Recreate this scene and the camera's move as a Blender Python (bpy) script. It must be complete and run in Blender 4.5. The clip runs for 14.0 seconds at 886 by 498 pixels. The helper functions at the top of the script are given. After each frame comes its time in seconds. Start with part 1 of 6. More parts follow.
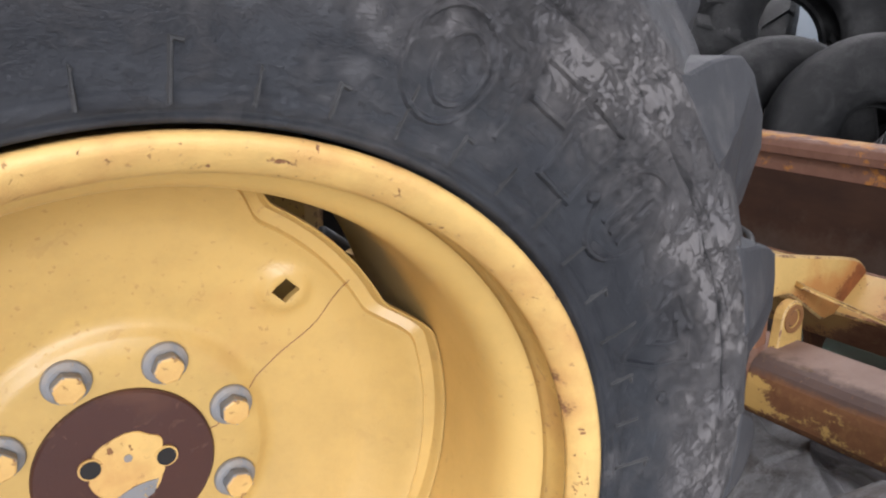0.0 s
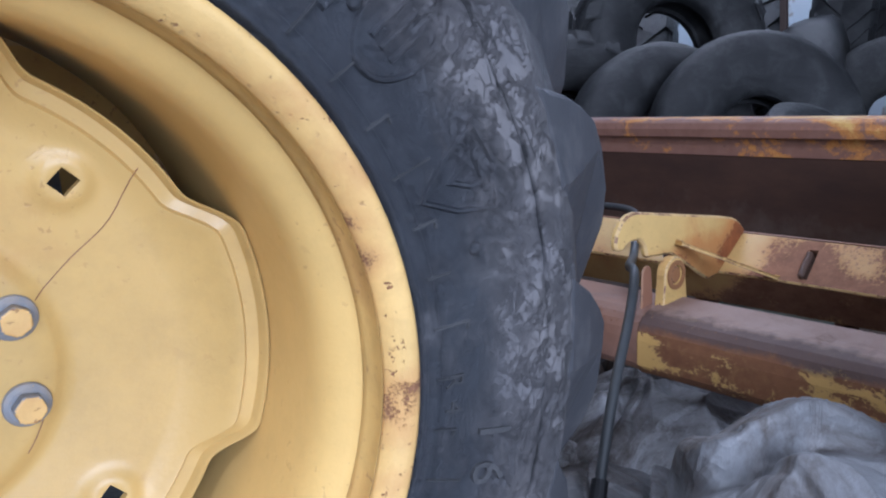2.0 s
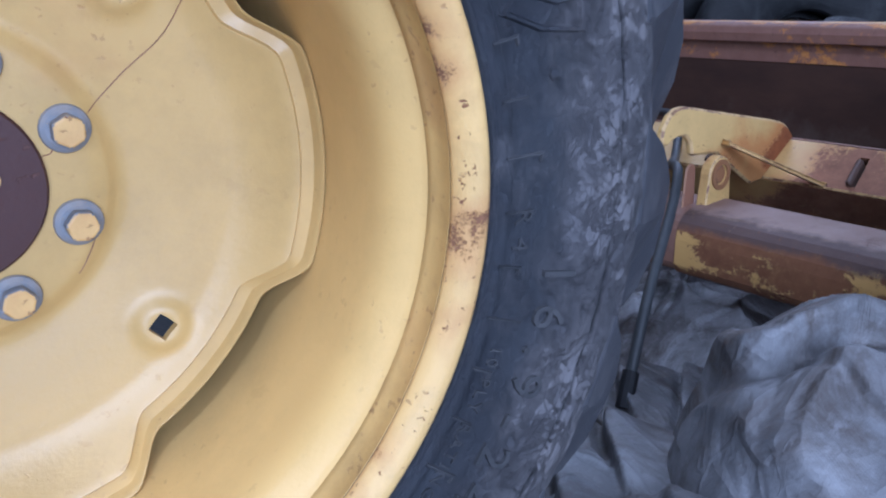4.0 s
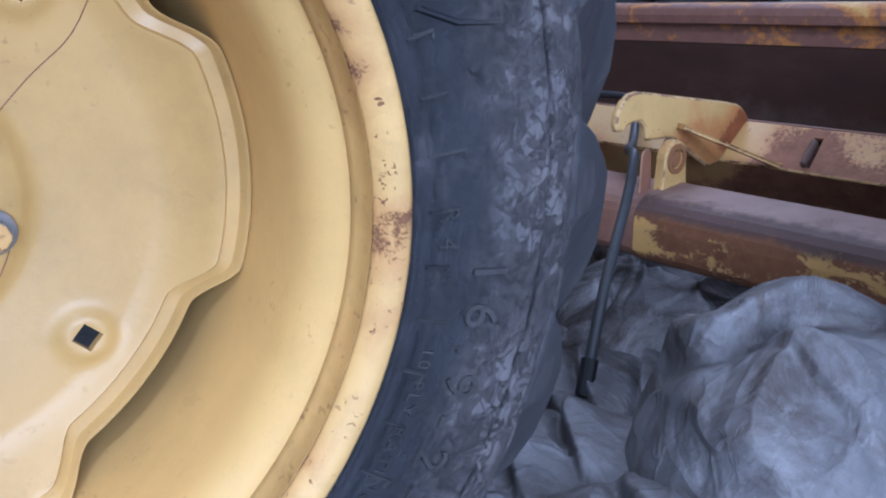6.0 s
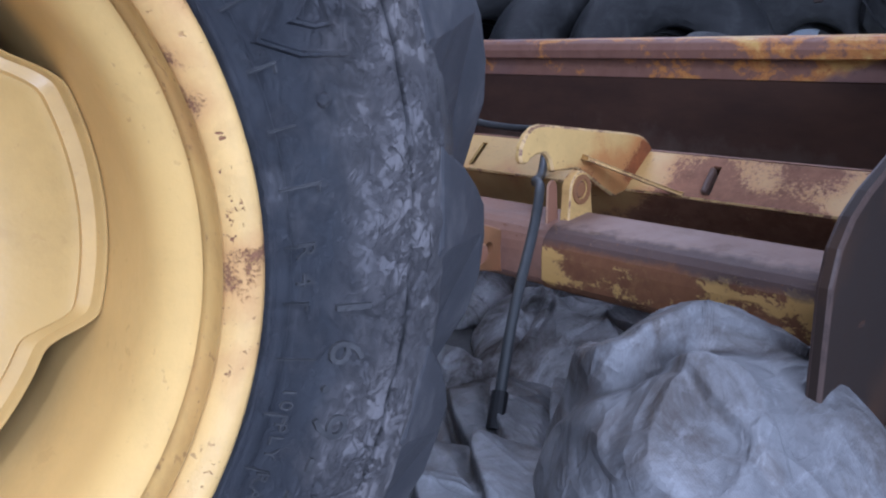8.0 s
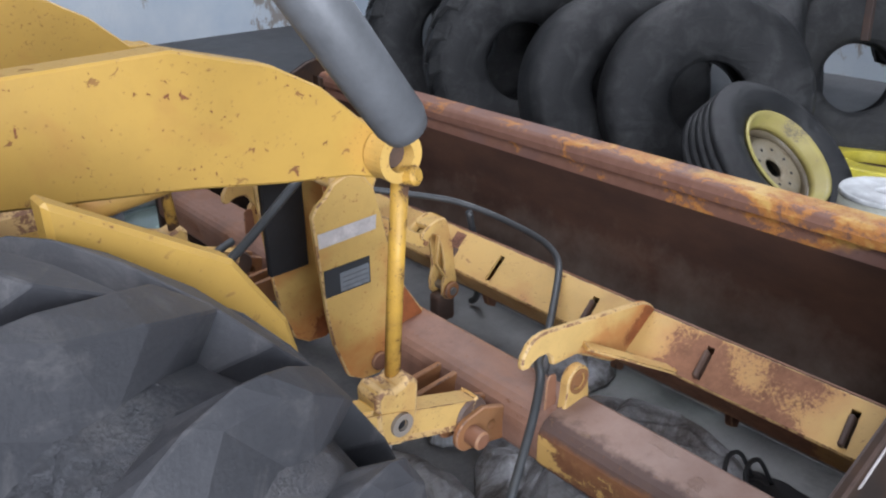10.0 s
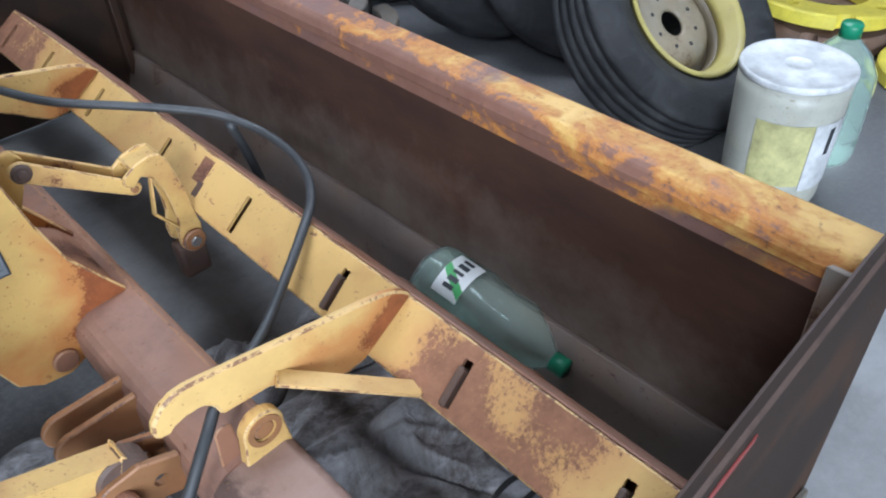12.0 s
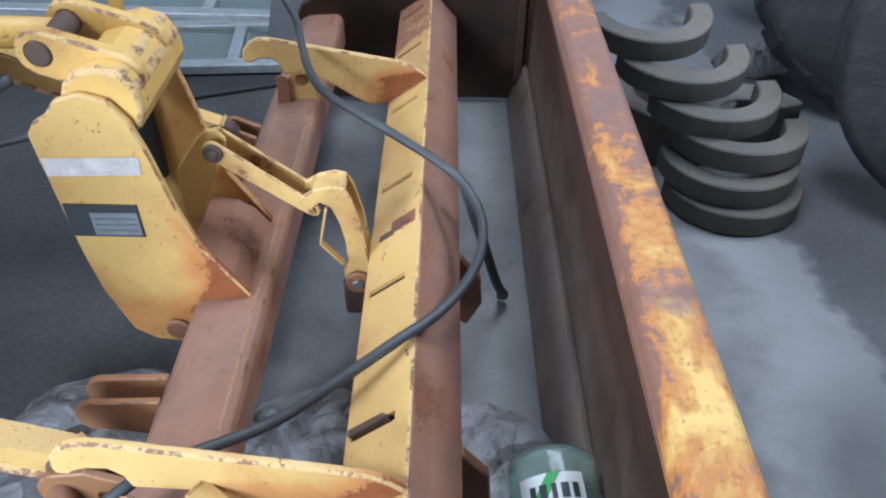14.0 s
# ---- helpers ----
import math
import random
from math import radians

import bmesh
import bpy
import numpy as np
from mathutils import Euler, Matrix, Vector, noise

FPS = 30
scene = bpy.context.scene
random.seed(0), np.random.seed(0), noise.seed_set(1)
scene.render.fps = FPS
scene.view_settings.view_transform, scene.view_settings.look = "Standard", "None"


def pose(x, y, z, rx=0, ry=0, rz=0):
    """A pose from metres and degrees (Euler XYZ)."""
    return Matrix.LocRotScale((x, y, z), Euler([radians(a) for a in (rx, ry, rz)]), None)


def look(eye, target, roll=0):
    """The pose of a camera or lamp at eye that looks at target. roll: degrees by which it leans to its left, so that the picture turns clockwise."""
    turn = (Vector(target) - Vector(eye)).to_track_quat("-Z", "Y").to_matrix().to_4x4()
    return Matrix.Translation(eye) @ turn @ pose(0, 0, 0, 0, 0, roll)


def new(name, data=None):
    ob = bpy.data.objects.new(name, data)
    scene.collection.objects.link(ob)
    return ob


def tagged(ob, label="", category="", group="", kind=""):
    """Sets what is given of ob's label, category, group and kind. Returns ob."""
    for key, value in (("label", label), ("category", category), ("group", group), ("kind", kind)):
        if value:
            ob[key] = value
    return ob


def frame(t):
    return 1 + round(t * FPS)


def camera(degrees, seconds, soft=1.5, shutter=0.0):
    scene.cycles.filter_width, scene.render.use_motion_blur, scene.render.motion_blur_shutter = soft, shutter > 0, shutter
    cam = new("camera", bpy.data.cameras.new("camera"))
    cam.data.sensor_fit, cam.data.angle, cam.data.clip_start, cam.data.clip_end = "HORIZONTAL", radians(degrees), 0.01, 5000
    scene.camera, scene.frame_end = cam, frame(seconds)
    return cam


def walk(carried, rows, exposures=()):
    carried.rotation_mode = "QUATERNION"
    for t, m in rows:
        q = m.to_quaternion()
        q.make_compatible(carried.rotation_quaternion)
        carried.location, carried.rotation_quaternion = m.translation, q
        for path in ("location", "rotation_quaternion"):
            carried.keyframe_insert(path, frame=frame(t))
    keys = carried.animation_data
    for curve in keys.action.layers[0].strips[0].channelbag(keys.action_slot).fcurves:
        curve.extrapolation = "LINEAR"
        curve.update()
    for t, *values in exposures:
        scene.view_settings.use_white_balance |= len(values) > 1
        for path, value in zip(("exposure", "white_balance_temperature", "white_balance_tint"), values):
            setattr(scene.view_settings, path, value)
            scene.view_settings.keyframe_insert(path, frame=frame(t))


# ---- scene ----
cam = camera(59.16, 14.0, soft=2.1, shutter=0.0)


def aim(x, y, z, yaw, pitch, roll):
    """A camera pose: turn to the left, look up, lean to the left (degrees)."""
    return pose(x, y, z, 0, 0, yaw) @ pose(0, 0, 0, 90 + pitch) @ pose(0, 0, 0, 0, 0, roll)


# seconds, x, y, z, yaw, pitch, roll
ROWS = [
    (0.0, 0.4593, 0.6029, 1.0293, -34.38, -15.90, 0.65),
    (0.5, 0.4677, 0.6181, 0.9552, -32.85, -13.97, -1.13),
    (1.0, 0.4876, 0.5794, 0.9566, -34.56, -11.75, -1.31),
    (1.5, 0.5325, 0.5407, 0.9479, -39.58, -9.15, -2.97),
    (2.0, 0.5402, 0.5453, 0.8642, -40.01, -11.99, -3.33),
    (2.5, 0.5324, 0.5574, 0.8278, -39.56, -14.03, -2.48),
    (3.0, 0.5278, 0.5688, 0.8136, -39.08, -15.35, -1.71),
    (3.5, 0.5161, 0.5815, 0.7945, -38.61, -16.77, -1.27),
    (3.7, 0.5150, 0.5831, 0.7899, -38.39, -17.30, -1.04),
    (5.8, 0.5443, 0.5769, 0.7919, -39.72, -19.12, -1.53),
    (6.0, 0.5549, 0.5712, 0.7943, -40.32, -18.79, -1.99),
    (6.5, 0.5825, 0.5626, 0.7747, -42.16, -18.05, -2.97),
    (7.0, 0.5931, 0.5477, 0.7816, -43.91, -17.01, -3.59),
    (7.5, 0.6233, 0.5341, 0.7742, -45.14, -16.44, -3.29),
    (8.0, 0.6043, 0.5389, 0.7875, -45.24, -16.35, -2.27),
    (8.5, 0.5733, 0.5754, 0.8886, -44.85, -16.15, -0.41),
    (8.7, 0.5402, 0.5871, 1.0078, -44.22, -15.93, 0.59),
    (10.8, 0.9994, 0.5545, 1.5715, -44.22, -33.25, -2.38),
    (11.0, 1.0801, 0.6022, 1.5729, -45.97, -34.92, -3.08),
    (11.5, 1.3111, 0.6625, 1.5519, -48.64, -37.54, -3.70),
    (12.0, 1.6857, 0.6647, 1.4962, -41.84, -39.91, -2.83),
    (12.5, 1.8835, 0.6873, 1.4882, -27.71, -42.02, -2.26),
    (13.0, 2.0665, 0.6743, 1.5025, -18.02, -40.75, 2.06),
    (13.5, 2.2661, 0.6795, 1.4831, -3.85, -41.02, -2.02),
    (14.0, 2.4359, 0.8453, 1.5046, 0.25, -39.19, 0.35),
]
EXPOSURES = [(0.0, 0.2, 6500, 16), (0.5, 0.0, 5500, 17), (1.0, 0.02, 4800, 20), (1.5, 0.08, 5250, 18), (2.0, 0.08, 5200, 17), (3.0, -0.05, 4700, 20), (3.7, -0.1, 4700, 20), (5.8, -0.1, 4800, 21), (7.5, 0.0, 4950, 21), (8.7, 0.1, 5150, 20), (10.8, 0.62, 6300, 11), (11.5, 0.70, 5950, 10), (12.5, 0.92, 5400, 10), (14.0, 1.00, 5400, 9)]
walk(cam, [(t, aim(*place)) for t, *place in ROWS], EXPOSURES)

# ---- light ----
world = bpy.data.worlds.new("sky")
scene.world = world
world.use_nodes = True
wt = world.node_tree
sky = wt.nodes.new("ShaderNodeTexSky")
sky.sky_type, sky.sun_disc = "NISHITA", False
sky.sun_elevation, sky.sun_rotation = radians(50), radians(200)
wt.links.new(sky.outputs[0], wt.nodes["Background"].inputs[0])
wt.nodes["Background"].inputs[1].default_value = 0.06


def area_lamp(name, eye, target, sx, sy, watts, color):
    data = bpy.data.lights.new(name, "AREA")
    data.shape, data.size, data.size_y, data.energy, data.color = "RECTANGLE", sx, sy, watts, color
    ob = new(name, data)
    ob.matrix_world = look(eye, target)
    return ob


# daylight through the big door behind the walker and through roof lights
area_lamp("door_daylight", (-0.9, -3.9, 2.0), (0.6, 1.5, 0.9), 4.0, 2.8, 390, (0.93, 0.97, 1.0))
area_lamp("roof_daylight_south", (-1.8, -0.9, 4.55), (-1.8, -0.9, 0), 1.2, 1.6, 180, (0.97, 0.98, 1.0))
area_lamp("roof_daylight_north", (2.9, 3.4, 4.55), (2.9, 3.4, 0), 1.3, 2.6, 62, (0.97, 0.98, 1.0))
area_lamp("roof_daylight_east", (6.0, 3.4, 4.55), (6.0, 3.4, 0), 1.3, 2.6, 120, (0.97, 0.98, 1.0))

# ---- materials ----


class Nodes:
    """Short hand for building a node material."""

    def __init__(self, name):
        self.mat = bpy.data.materials.new(name)
        self.mat.use_nodes = True
        self.tree = self.mat.node_tree
        self.bsdf = self.tree.nodes["Principled BSDF"]
        self.coord = self.tree.nodes.new("ShaderNodeTexCoord").outputs["Object"]

    def add(self, kind, **inputs):
        node = self.tree.nodes.new(kind)
        for key, value in inputs.items():
            self.put(node.inputs[key.replace("_", " ")], value)
        return node

    def put(self, socket, value):
        if isinstance(value, bpy.types.NodeSocket):
            self.tree.links.new(value, socket)
        else:
            socket.default_value = value

    def noise(self, scale, detail=5.0, rough=0.6, stretch=None, warp=0.0):
        at = self.coord
        if stretch:
            mapping = self.add("ShaderNodeMapping", Vector=at)
            mapping.inputs["Scale"].default_value = stretch
            at = mapping.outputs[0]
        return self.add("ShaderNodeTexNoise", Vector=at, Scale=scale, Detail=detail, Roughness=rough, Distortion=warp).outputs["Fac"]

    def ramp(self, value, lo, hi):
        return self.add("ShaderNodeMapRange", Value=value, From_Min=lo, From_Max=hi).outputs[0]

    def mix(self, fac, a, b):
        node = self.tree.nodes.new("ShaderNodeMix")
        node.data_type = "RGBA"
        self.put(node.inputs["Factor"], fac)
        self.put(node.inputs["A"], a if isinstance(a, bpy.types.NodeSocket) else (*a, 1))
        self.put(node.inputs["B"], b if isinstance(b, bpy.types.NodeSocket) else (*b, 1))
        return node.outputs["Result"]

    def math(self, op, a, b=0.0):
        node = self.tree.nodes.new("ShaderNodeMath")
        node.operation = op
        self.put(node.inputs[0], a)
        self.put(node.inputs[1], b)
        return node.outputs[0]

    def bump(self, height, distance, strength=1.0):
        node = self.add("ShaderNodeBump", Height=height, Distance=distance, Strength=strength)
        self.put(self.bsdf.inputs["Normal"], node.outputs[0])

    def done(self, color, rough, metal=0.0):
        self.put(self.bsdf.inputs["Base Color"], color)
        self.put(self.bsdf.inputs["Roughness"], rough)
        self.put(self.bsdf.inputs["Metallic"], metal)
        return self.mat


def painted(name, paint, worn, rust, dirt=0.3, size=6.0, rough=0.42, tint=0.10, grads=(), stretch=None, bleed=0.8, chip=1.0, hold=0.0):
    """Old paint on steel: tone drift, grime, a soft orange bleed, speckled rust where the bleed is strong, few chips, worn edges.
    grads: (axis, from, to, amount) adds rust along an axis of the mesh."""
    n = Nodes(name)
    drift = n.noise(size * 0.35, 3)
    base = n.mix(n.ramp(drift, 0.3, 0.7), tuple(c * (1 - tint) for c in paint), tuple(min(1, c * (1 + tint)) for c in paint))
    base = n.mix(n.math("MULTIPLY", n.ramp(n.noise(size * 1.7, 8, 0.7), 0.45, 0.8), dirt), base, tuple(0.5 * c + 0.01 for c in paint))
    edge = 0.72 - 0.40 * worn
    field = n.noise(size * 0.8, 5, 0.55, stretch, 0.25)
    for axis, lo, hi, amount in grads:
        split = n.add("ShaderNodeSeparateXYZ", Vector=n.coord)
        field = n.math("ADD", field, n.math("MULTIPLY", n.ramp(split.outputs["XYZ".index(axis)], lo, hi), amount))
    stain = n.ramp(field, edge - 0.13, edge + 0.12)
    fine = n.noise(size * 20, 7, 0.72)
    specks = n.math("ADD", field, n.math("MULTIPLY", n.math("SUBTRACT", fine, 0.5), 0.42))
    core = n.ramp(specks, edge + 0.055 + hold, edge + 0.115 + hold)
    patches = n.ramp(n.noise(size * 0.9, 3), 0.40, 0.60)
    chips = n.math("MAXIMUM", n.math("MULTIPLY", n.ramp(n.noise(size * 7, 6, 0.62, warp=0.6), 0.640, 0.660), n.math("MULTIPLY", patches, chip)), n.math("MULTIPLY", n.ramp(n.noise(130, 4, 0.55), 0.635, 0.675), n.math("MULTIPLY", n.ramp(n.noise(size * 1.3, 4), 0.45, 0.62), 0.15 + 0.85 * chip)))
    orange = tuple(min(1, 0.30 * p + r) for p, r in zip(paint, (rust[0] * 1.25, rust[1] * 1.15, rust[2] * 0.8)))
    color = n.mix(n.math("MULTIPLY", stain, bleed), base, orange)
    rusty = n.mix(n.ramp(n.noise(size * 4, 8, 0.75), 0.3, 0.7), tuple(c * 0.7 for c in rust), tuple(c * 1.3 for c in rust))
    bare = n.math("MAXIMUM", core, chips)
    color = n.mix(bare, color, rusty)
    n.bump(n.math("ADD", n.math("MULTIPLY", bare, -0.7), n.math("MULTIPLY", n.noise(size * 24, 5, 0.7), 0.4)), 0.0014, 0.7)
    return n.done(color, n.add("ShaderNodeMapRange", Value=n.math("MAXIMUM", bare, n.math("MULTIPLY", stain, 0.5)), To_Min=rough, To_Max=0.85).outputs[0])


def sidewall():
    """Sun-bleached tyre side: dull dark rubber, ragged pale scuffs thickening to the shoulder, fine cracks that run round."""
    n = Nodes("dusty_black_rubber")
    split = n.add("ShaderNodeSeparateXYZ", Vector=n.coord)
    turn = n.math("ARCTAN2", split.outputs["Z"], split.outputs["X"])
    flat = n.add("ShaderNodeCombineXYZ", X=split.outputs["X"], Z=split.outputs["Z"])
    size = n.add("ShaderNodeVectorMath", Vector=flat.outputs[0])
    size.operation = "LENGTH"
    r = size.outputs["Value"]
    polar = n.add("ShaderNodeCombineXYZ", X=n.math("MULTIPLY", turn, 0.22), Y=r, Z=split.outputs["Y"]).outputs[0]
    near = n.math("MULTIPLY", n.ramp(r, 0.385, 0.450), n.math("SUBTRACT", 1.0, n.math("MULTIPLY", n.ramp(r, 0.50, 0.56), 0.7)))
    cloud = n.add("ShaderNodeTexNoise", Vector=n.coord, Scale=8.0, Detail=6.0, Roughness=0.6, Distortion=0.5).outputs["Fac"]
    streak = n.add("ShaderNodeTexNoise", Vector=polar, Scale=34.0, Detail=9.0, Roughness=0.72, Distortion=0.4).outputs["Fac"]
    grit = n.noise(24, 10, 0.80)
    base = n.mix(n.ramp(cloud, 0.3, 0.7), (0.016, 0.0175, 0.022), (0.042, 0.046, 0.054))
    base = n.mix(n.math("MULTIPLY", near, n.math("ADD", n.math("MULTIPLY", n.ramp(cloud, 0.4, 0.6), 0.4), 0.5)), base, (0.138, 0.131, 0.134))
    film = n.math("ADD", n.math("ADD", n.math("MULTIPLY", cloud, 0.46), n.math("MULTIPLY", streak, 0.54)), n.math("MULTIPLY", near, 0.085))
    film = n.math("ADD", film, n.math("MULTIPLY", n.math("SUBTRACT", grit, 0.5), 0.62))
    cover = n.math("MULTIPLY", n.ramp(film, 0.50, 0.62), n.math("ADD", n.math("MULTIPLY", near, 0.65), 0.25))
    pits = n.math("MULTIPLY", n.ramp(n.noise(48, 8, 0.75, warp=0.8), 0.50, 0.42), near)
    cover = n.math("MULTIPLY", cover, n.math("SUBTRACT", 1.0, n.math("MULTIPLY", pits, 0.7)))
    dust = n.mix(n.ramp(n.noise(14, 5), 0.35, 0.65), (0.172, 0.160, 0.157), (0.145, 0.138, 0.142))
    color = n.mix(cover, base, dust)
    crack = n.add("ShaderNodeTexVoronoi", Vector=polar, Scale=52.0)
    crack.feature = "DISTANCE_TO_EDGE"
    split_line = n.math("MULTIPLY", n.ramp(crack.outputs["Distance"], 0.05, 0.0), n.math("MULTIPLY", near, n.ramp(streak, 0.50, 0.58)))
    color = n.mix(n.math("MULTIPLY", split_line, 0.6), color, (0.014, 0.014, 0.016))
    stray = n.math("MULTIPLY", n.math("SUBTRACT", n.noise(11, 6, 0.6), 0.5), 0.022)
    groove = n.ramp(n.math("ABSOLUTE", n.math("SUBTRACT", n.math("ADD", r, stray), 0.4615)), 0.0034, 0.0016)
    groove = n.math("MULTIPLY", groove, n.ramp(n.noise(5, 4), 0.40, 0.50))
    color = n.mix(n.math("MULTIPLY", groove, 0.8), color, (0.016, 0.017, 0.020))
    relief = n.math("ADD", n.math("MULTIPLY", grit, 0.9), n.math("MULTIPLY", streak, 1.4))
    n.bump(n.math("SUBTRACT", n.math("SUBTRACT", n.math("ADD", relief, n.math("MULTIPLY", cover, 0.8)), n.math("MULTIPLY", pits, 0.9)), n.math("ADD", n.math("MULTIPLY", split_line, 0.5), n.math("MULTIPLY", groove, 0.9))), 0.0034, 0.9)
    n.bsdf.inputs["Specular IOR Level"].default_value = 0.4
    return n.done(color, n.add("ShaderNodeMapRange", Value=cover, To_Min=0.42, To_Max=0.8).outputs[0])


def rubber(name, tone=0.028, dust=0.5, dust_color=(0.17, 0.155, 0.145), shoulder=None):
    """Weathered rubber with smeared dust; shoulder: (radius from, to) where the dust lies thicker."""
    n = Nodes(name)
    base = n.mix(n.ramp(n.noise(7, 4), 0.3, 0.7), (tone * 0.75, tone * 0.78, tone * 0.85), (tone * 1.35, tone * 1.38, tone * 1.45))
    film = n.noise(6.5, 9, 0.68, warp=0.8)
    if shoulder:
        flat = n.add("ShaderNodeVectorMath", Vector=n.coord)
        flat.operation = "MULTIPLY"
        flat.inputs[1].default_value = (1, 0, 1)
        size = n.add("ShaderNodeVectorMath", Vector=flat.outputs[0])
        size.operation = "LENGTH"
        film = n.math("ADD", film, n.math("MULTIPLY", n.ramp(size.outputs["Value"], *shoulder), 0.17))
    film = n.ramp(film, 0.46, 0.70)
    scuff = n.ramp(n.noise(30, 9, 0.8, warp=0.5), 0.36, 0.66)
    fleck = n.ramp(n.noise(75, 6, 0.8), 0.60, 0.70)
    cover = n.math("MULTIPLY", film, n.math("ADD", n.math("MULTIPLY", scuff, 0.75), 0.25))
    cover = n.math("MAXIMUM", cover, n.math("MULTIPLY", fleck, 0.25))
    color = n.mix(n.math("MULTIPLY", cover, dust), base, dust_color)
    crease = n.noise(9, 8, 0.75, (1, 1, 3.2), 0.6)
    n.bump(n.math("ADD", n.math("ADD", n.noise(55, 8, 0.75), n.math("MULTIPLY", film, 0.4)), n.math("MULTIPLY", crease, 3.0)), 0.0035, 0.75)
    n.bsdf.inputs["Specular IOR Level"].default_value = 0.35
    return n.done(color, n.add("ShaderNodeMapRange", Value=cover, To_Min=0.50, To_Max=0.85).outputs[0])


YELLOW = (0.62, 0.39, 0.105)
RUST = (0.20, 0.075, 0.028)
m_rim = painted("rim_yellow_paint", (0.65, 0.43, 0.145), -0.16, RUST, 0.42, 5, 0.36, 0.14, chip=0.12)
m_disc = painted("dusty_disc_paint", (0.54, 0.355, 0.118), -0.10, RUST, 0.50, 5, 0.38, 0.14, chip=0.15)
m_flange = painted("worn_flange_paint", (0.66, 0.43, 0.15), 0.42, (0.22, 0.10, 0.045), 0.40, 21, 0.42, bleed=0.75, chip=1.3, hold=0.05)
m_seat = painted("dirty_seat_paint", (0.56, 0.36, 0.115), 0.10, (0.22, 0.11, 0.05), 0.75, 9, 0.5, 0.15, chip=0.5)
m_yellow = painted("yellow_paint", YELLOW, 0.16, RUST, 0.35, 7)
m_yellow_fresh = painted("kept_yellow_paint", (0.52, 0.315, 0.065), 0.05, RUST, 0.25, 6)
m_worn = painted("worn_yellow_paint", (0.60, 0.39, 0.13), 0.34, (0.20, 0.09, 0.045), 0.45, 9)
m_rod = painted("chipped_rod_paint", (0.60, 0.35, 0.055), 0.42, (0.10, 0.05, 0.025), 0.5, 16, bleed=0.5, chip=1.4, grads=(("Z", 0.78, 0.55, 0.16),))
m_beam = painted("beam_yellow_paint", (0.62, 0.40, 0.14), 0.18, (0.265, 0.125, 0.068), 0.30, 6, bleed=0.95, grads=(("Y", 1.58, 1.36, 0.25), ("Y", 1.12, 1.00, -0.19), ("Z", 0.394, 0.372, 0.12), ("Y", 3.15, 3.3, 0.3)))
m_mast = painted("mast_yellow_paint", (0.57, 0.37, 0.115), 0.10, (0.24, 0.070, 0.018), 0.34, 7, grads=(("X", 1.82, 2.00, 0.34), ("Z", 0.56, 0.27, 0.33)), bleed=0.92, chip=1.0, hold=0.12)
m_mast_plain = painted("kept_mast_paint", (0.57, 0.37, 0.115), 0.08, (0.24, 0.09, 0.03), 0.34, 7)
m_hook = painted("hook_yellow_paint", (0.63, 0.42, 0.15), 0.12, (0.25, 0.080, 0.022), 0.34, 8, grads=(("X", 2.17, 2.34, 0.30), ("X", 1.90, 1.84, 0.16), ("Z", 0.49, 0.448, 0.26)), bleed=0.9, chip=1.0, hold=0.13)


def streaked_lip(name, more):
    """Folded plate edge: yellow left along the near part, orange bleeding and smooth purple-brown rust, drawn out along y."""
    n = Nodes(name)
    split = n.add("ShaderNodeSeparateXYZ", Vector=n.coord)
    along = n.ramp(split.outputs["Y"], 1.15, 2.2)
    field = n.math("ADD", n.noise(7.5, 8, 0.66, (1.2, 0.75, 1.2), 0.5), n.math("ADD", n.math("ADD", n.math("MULTIPLY", along, 0.20), more - 0.060), n.math("MULTIPLY", n.ramp(split.outputs["X"], 2.732, 2.718), 0.07)))
    ragged = n.math("ADD", field, n.math("MULTIPLY", n.math("SUBTRACT", n.noise(30, 9, 0.82), 0.5), 0.34))
    yellow = n.mix(n.ramp(n.noise(11, 6), 0.35, 0.7), (0.64, 0.41, 0.12), (0.52, 0.29, 0.075))
    color = n.mix(n.ramp(ragged, 0.43, 0.54), yellow, (0.45, 0.185, 0.045))
    color = n.mix(n.ramp(ragged, 0.56, 0.61), color, n.mix(n.noise(20, 6), (0.155, 0.068, 0.045), (0.26, 0.14, 0.10)))
    smooth = n.math("MULTIPLY", n.ramp(n.noise(4.2, 4, 0.5, (1, 0.8, 1), 0.3), 0.52, 0.58), n.ramp(split.outputs["X"], 2.728, 2.738))
    color = n.mix(n.math("MULTIPLY", smooth, n.ramp(n.noise(34, 7, 0.7), 0.66, 0.58)), color, n.mix(n.noise(9, 5), (0.155, 0.075, 0.058), (0.235, 0.140, 0.115)))
    nicks = n.ramp(n.noise(60, 5, 0.8), 0.60, 0.66)
    color = n.mix(n.math("MULTIPLY", nicks, 0.7), color, (0.09, 0.045, 0.03))
    n.bump(n.math("ADD", n.math("MULTIPLY", n.ramp(ragged, 0.44, 0.55), -1.0), n.noise(70, 6, 0.7)), 0.0016, 0.7)
    return n.done(color, 0.55)


m_lip = streaked_lip("rusted_yellow_lip", 0.0)
m_under = streaked_lip("brown_band_under_lip", 0.05)


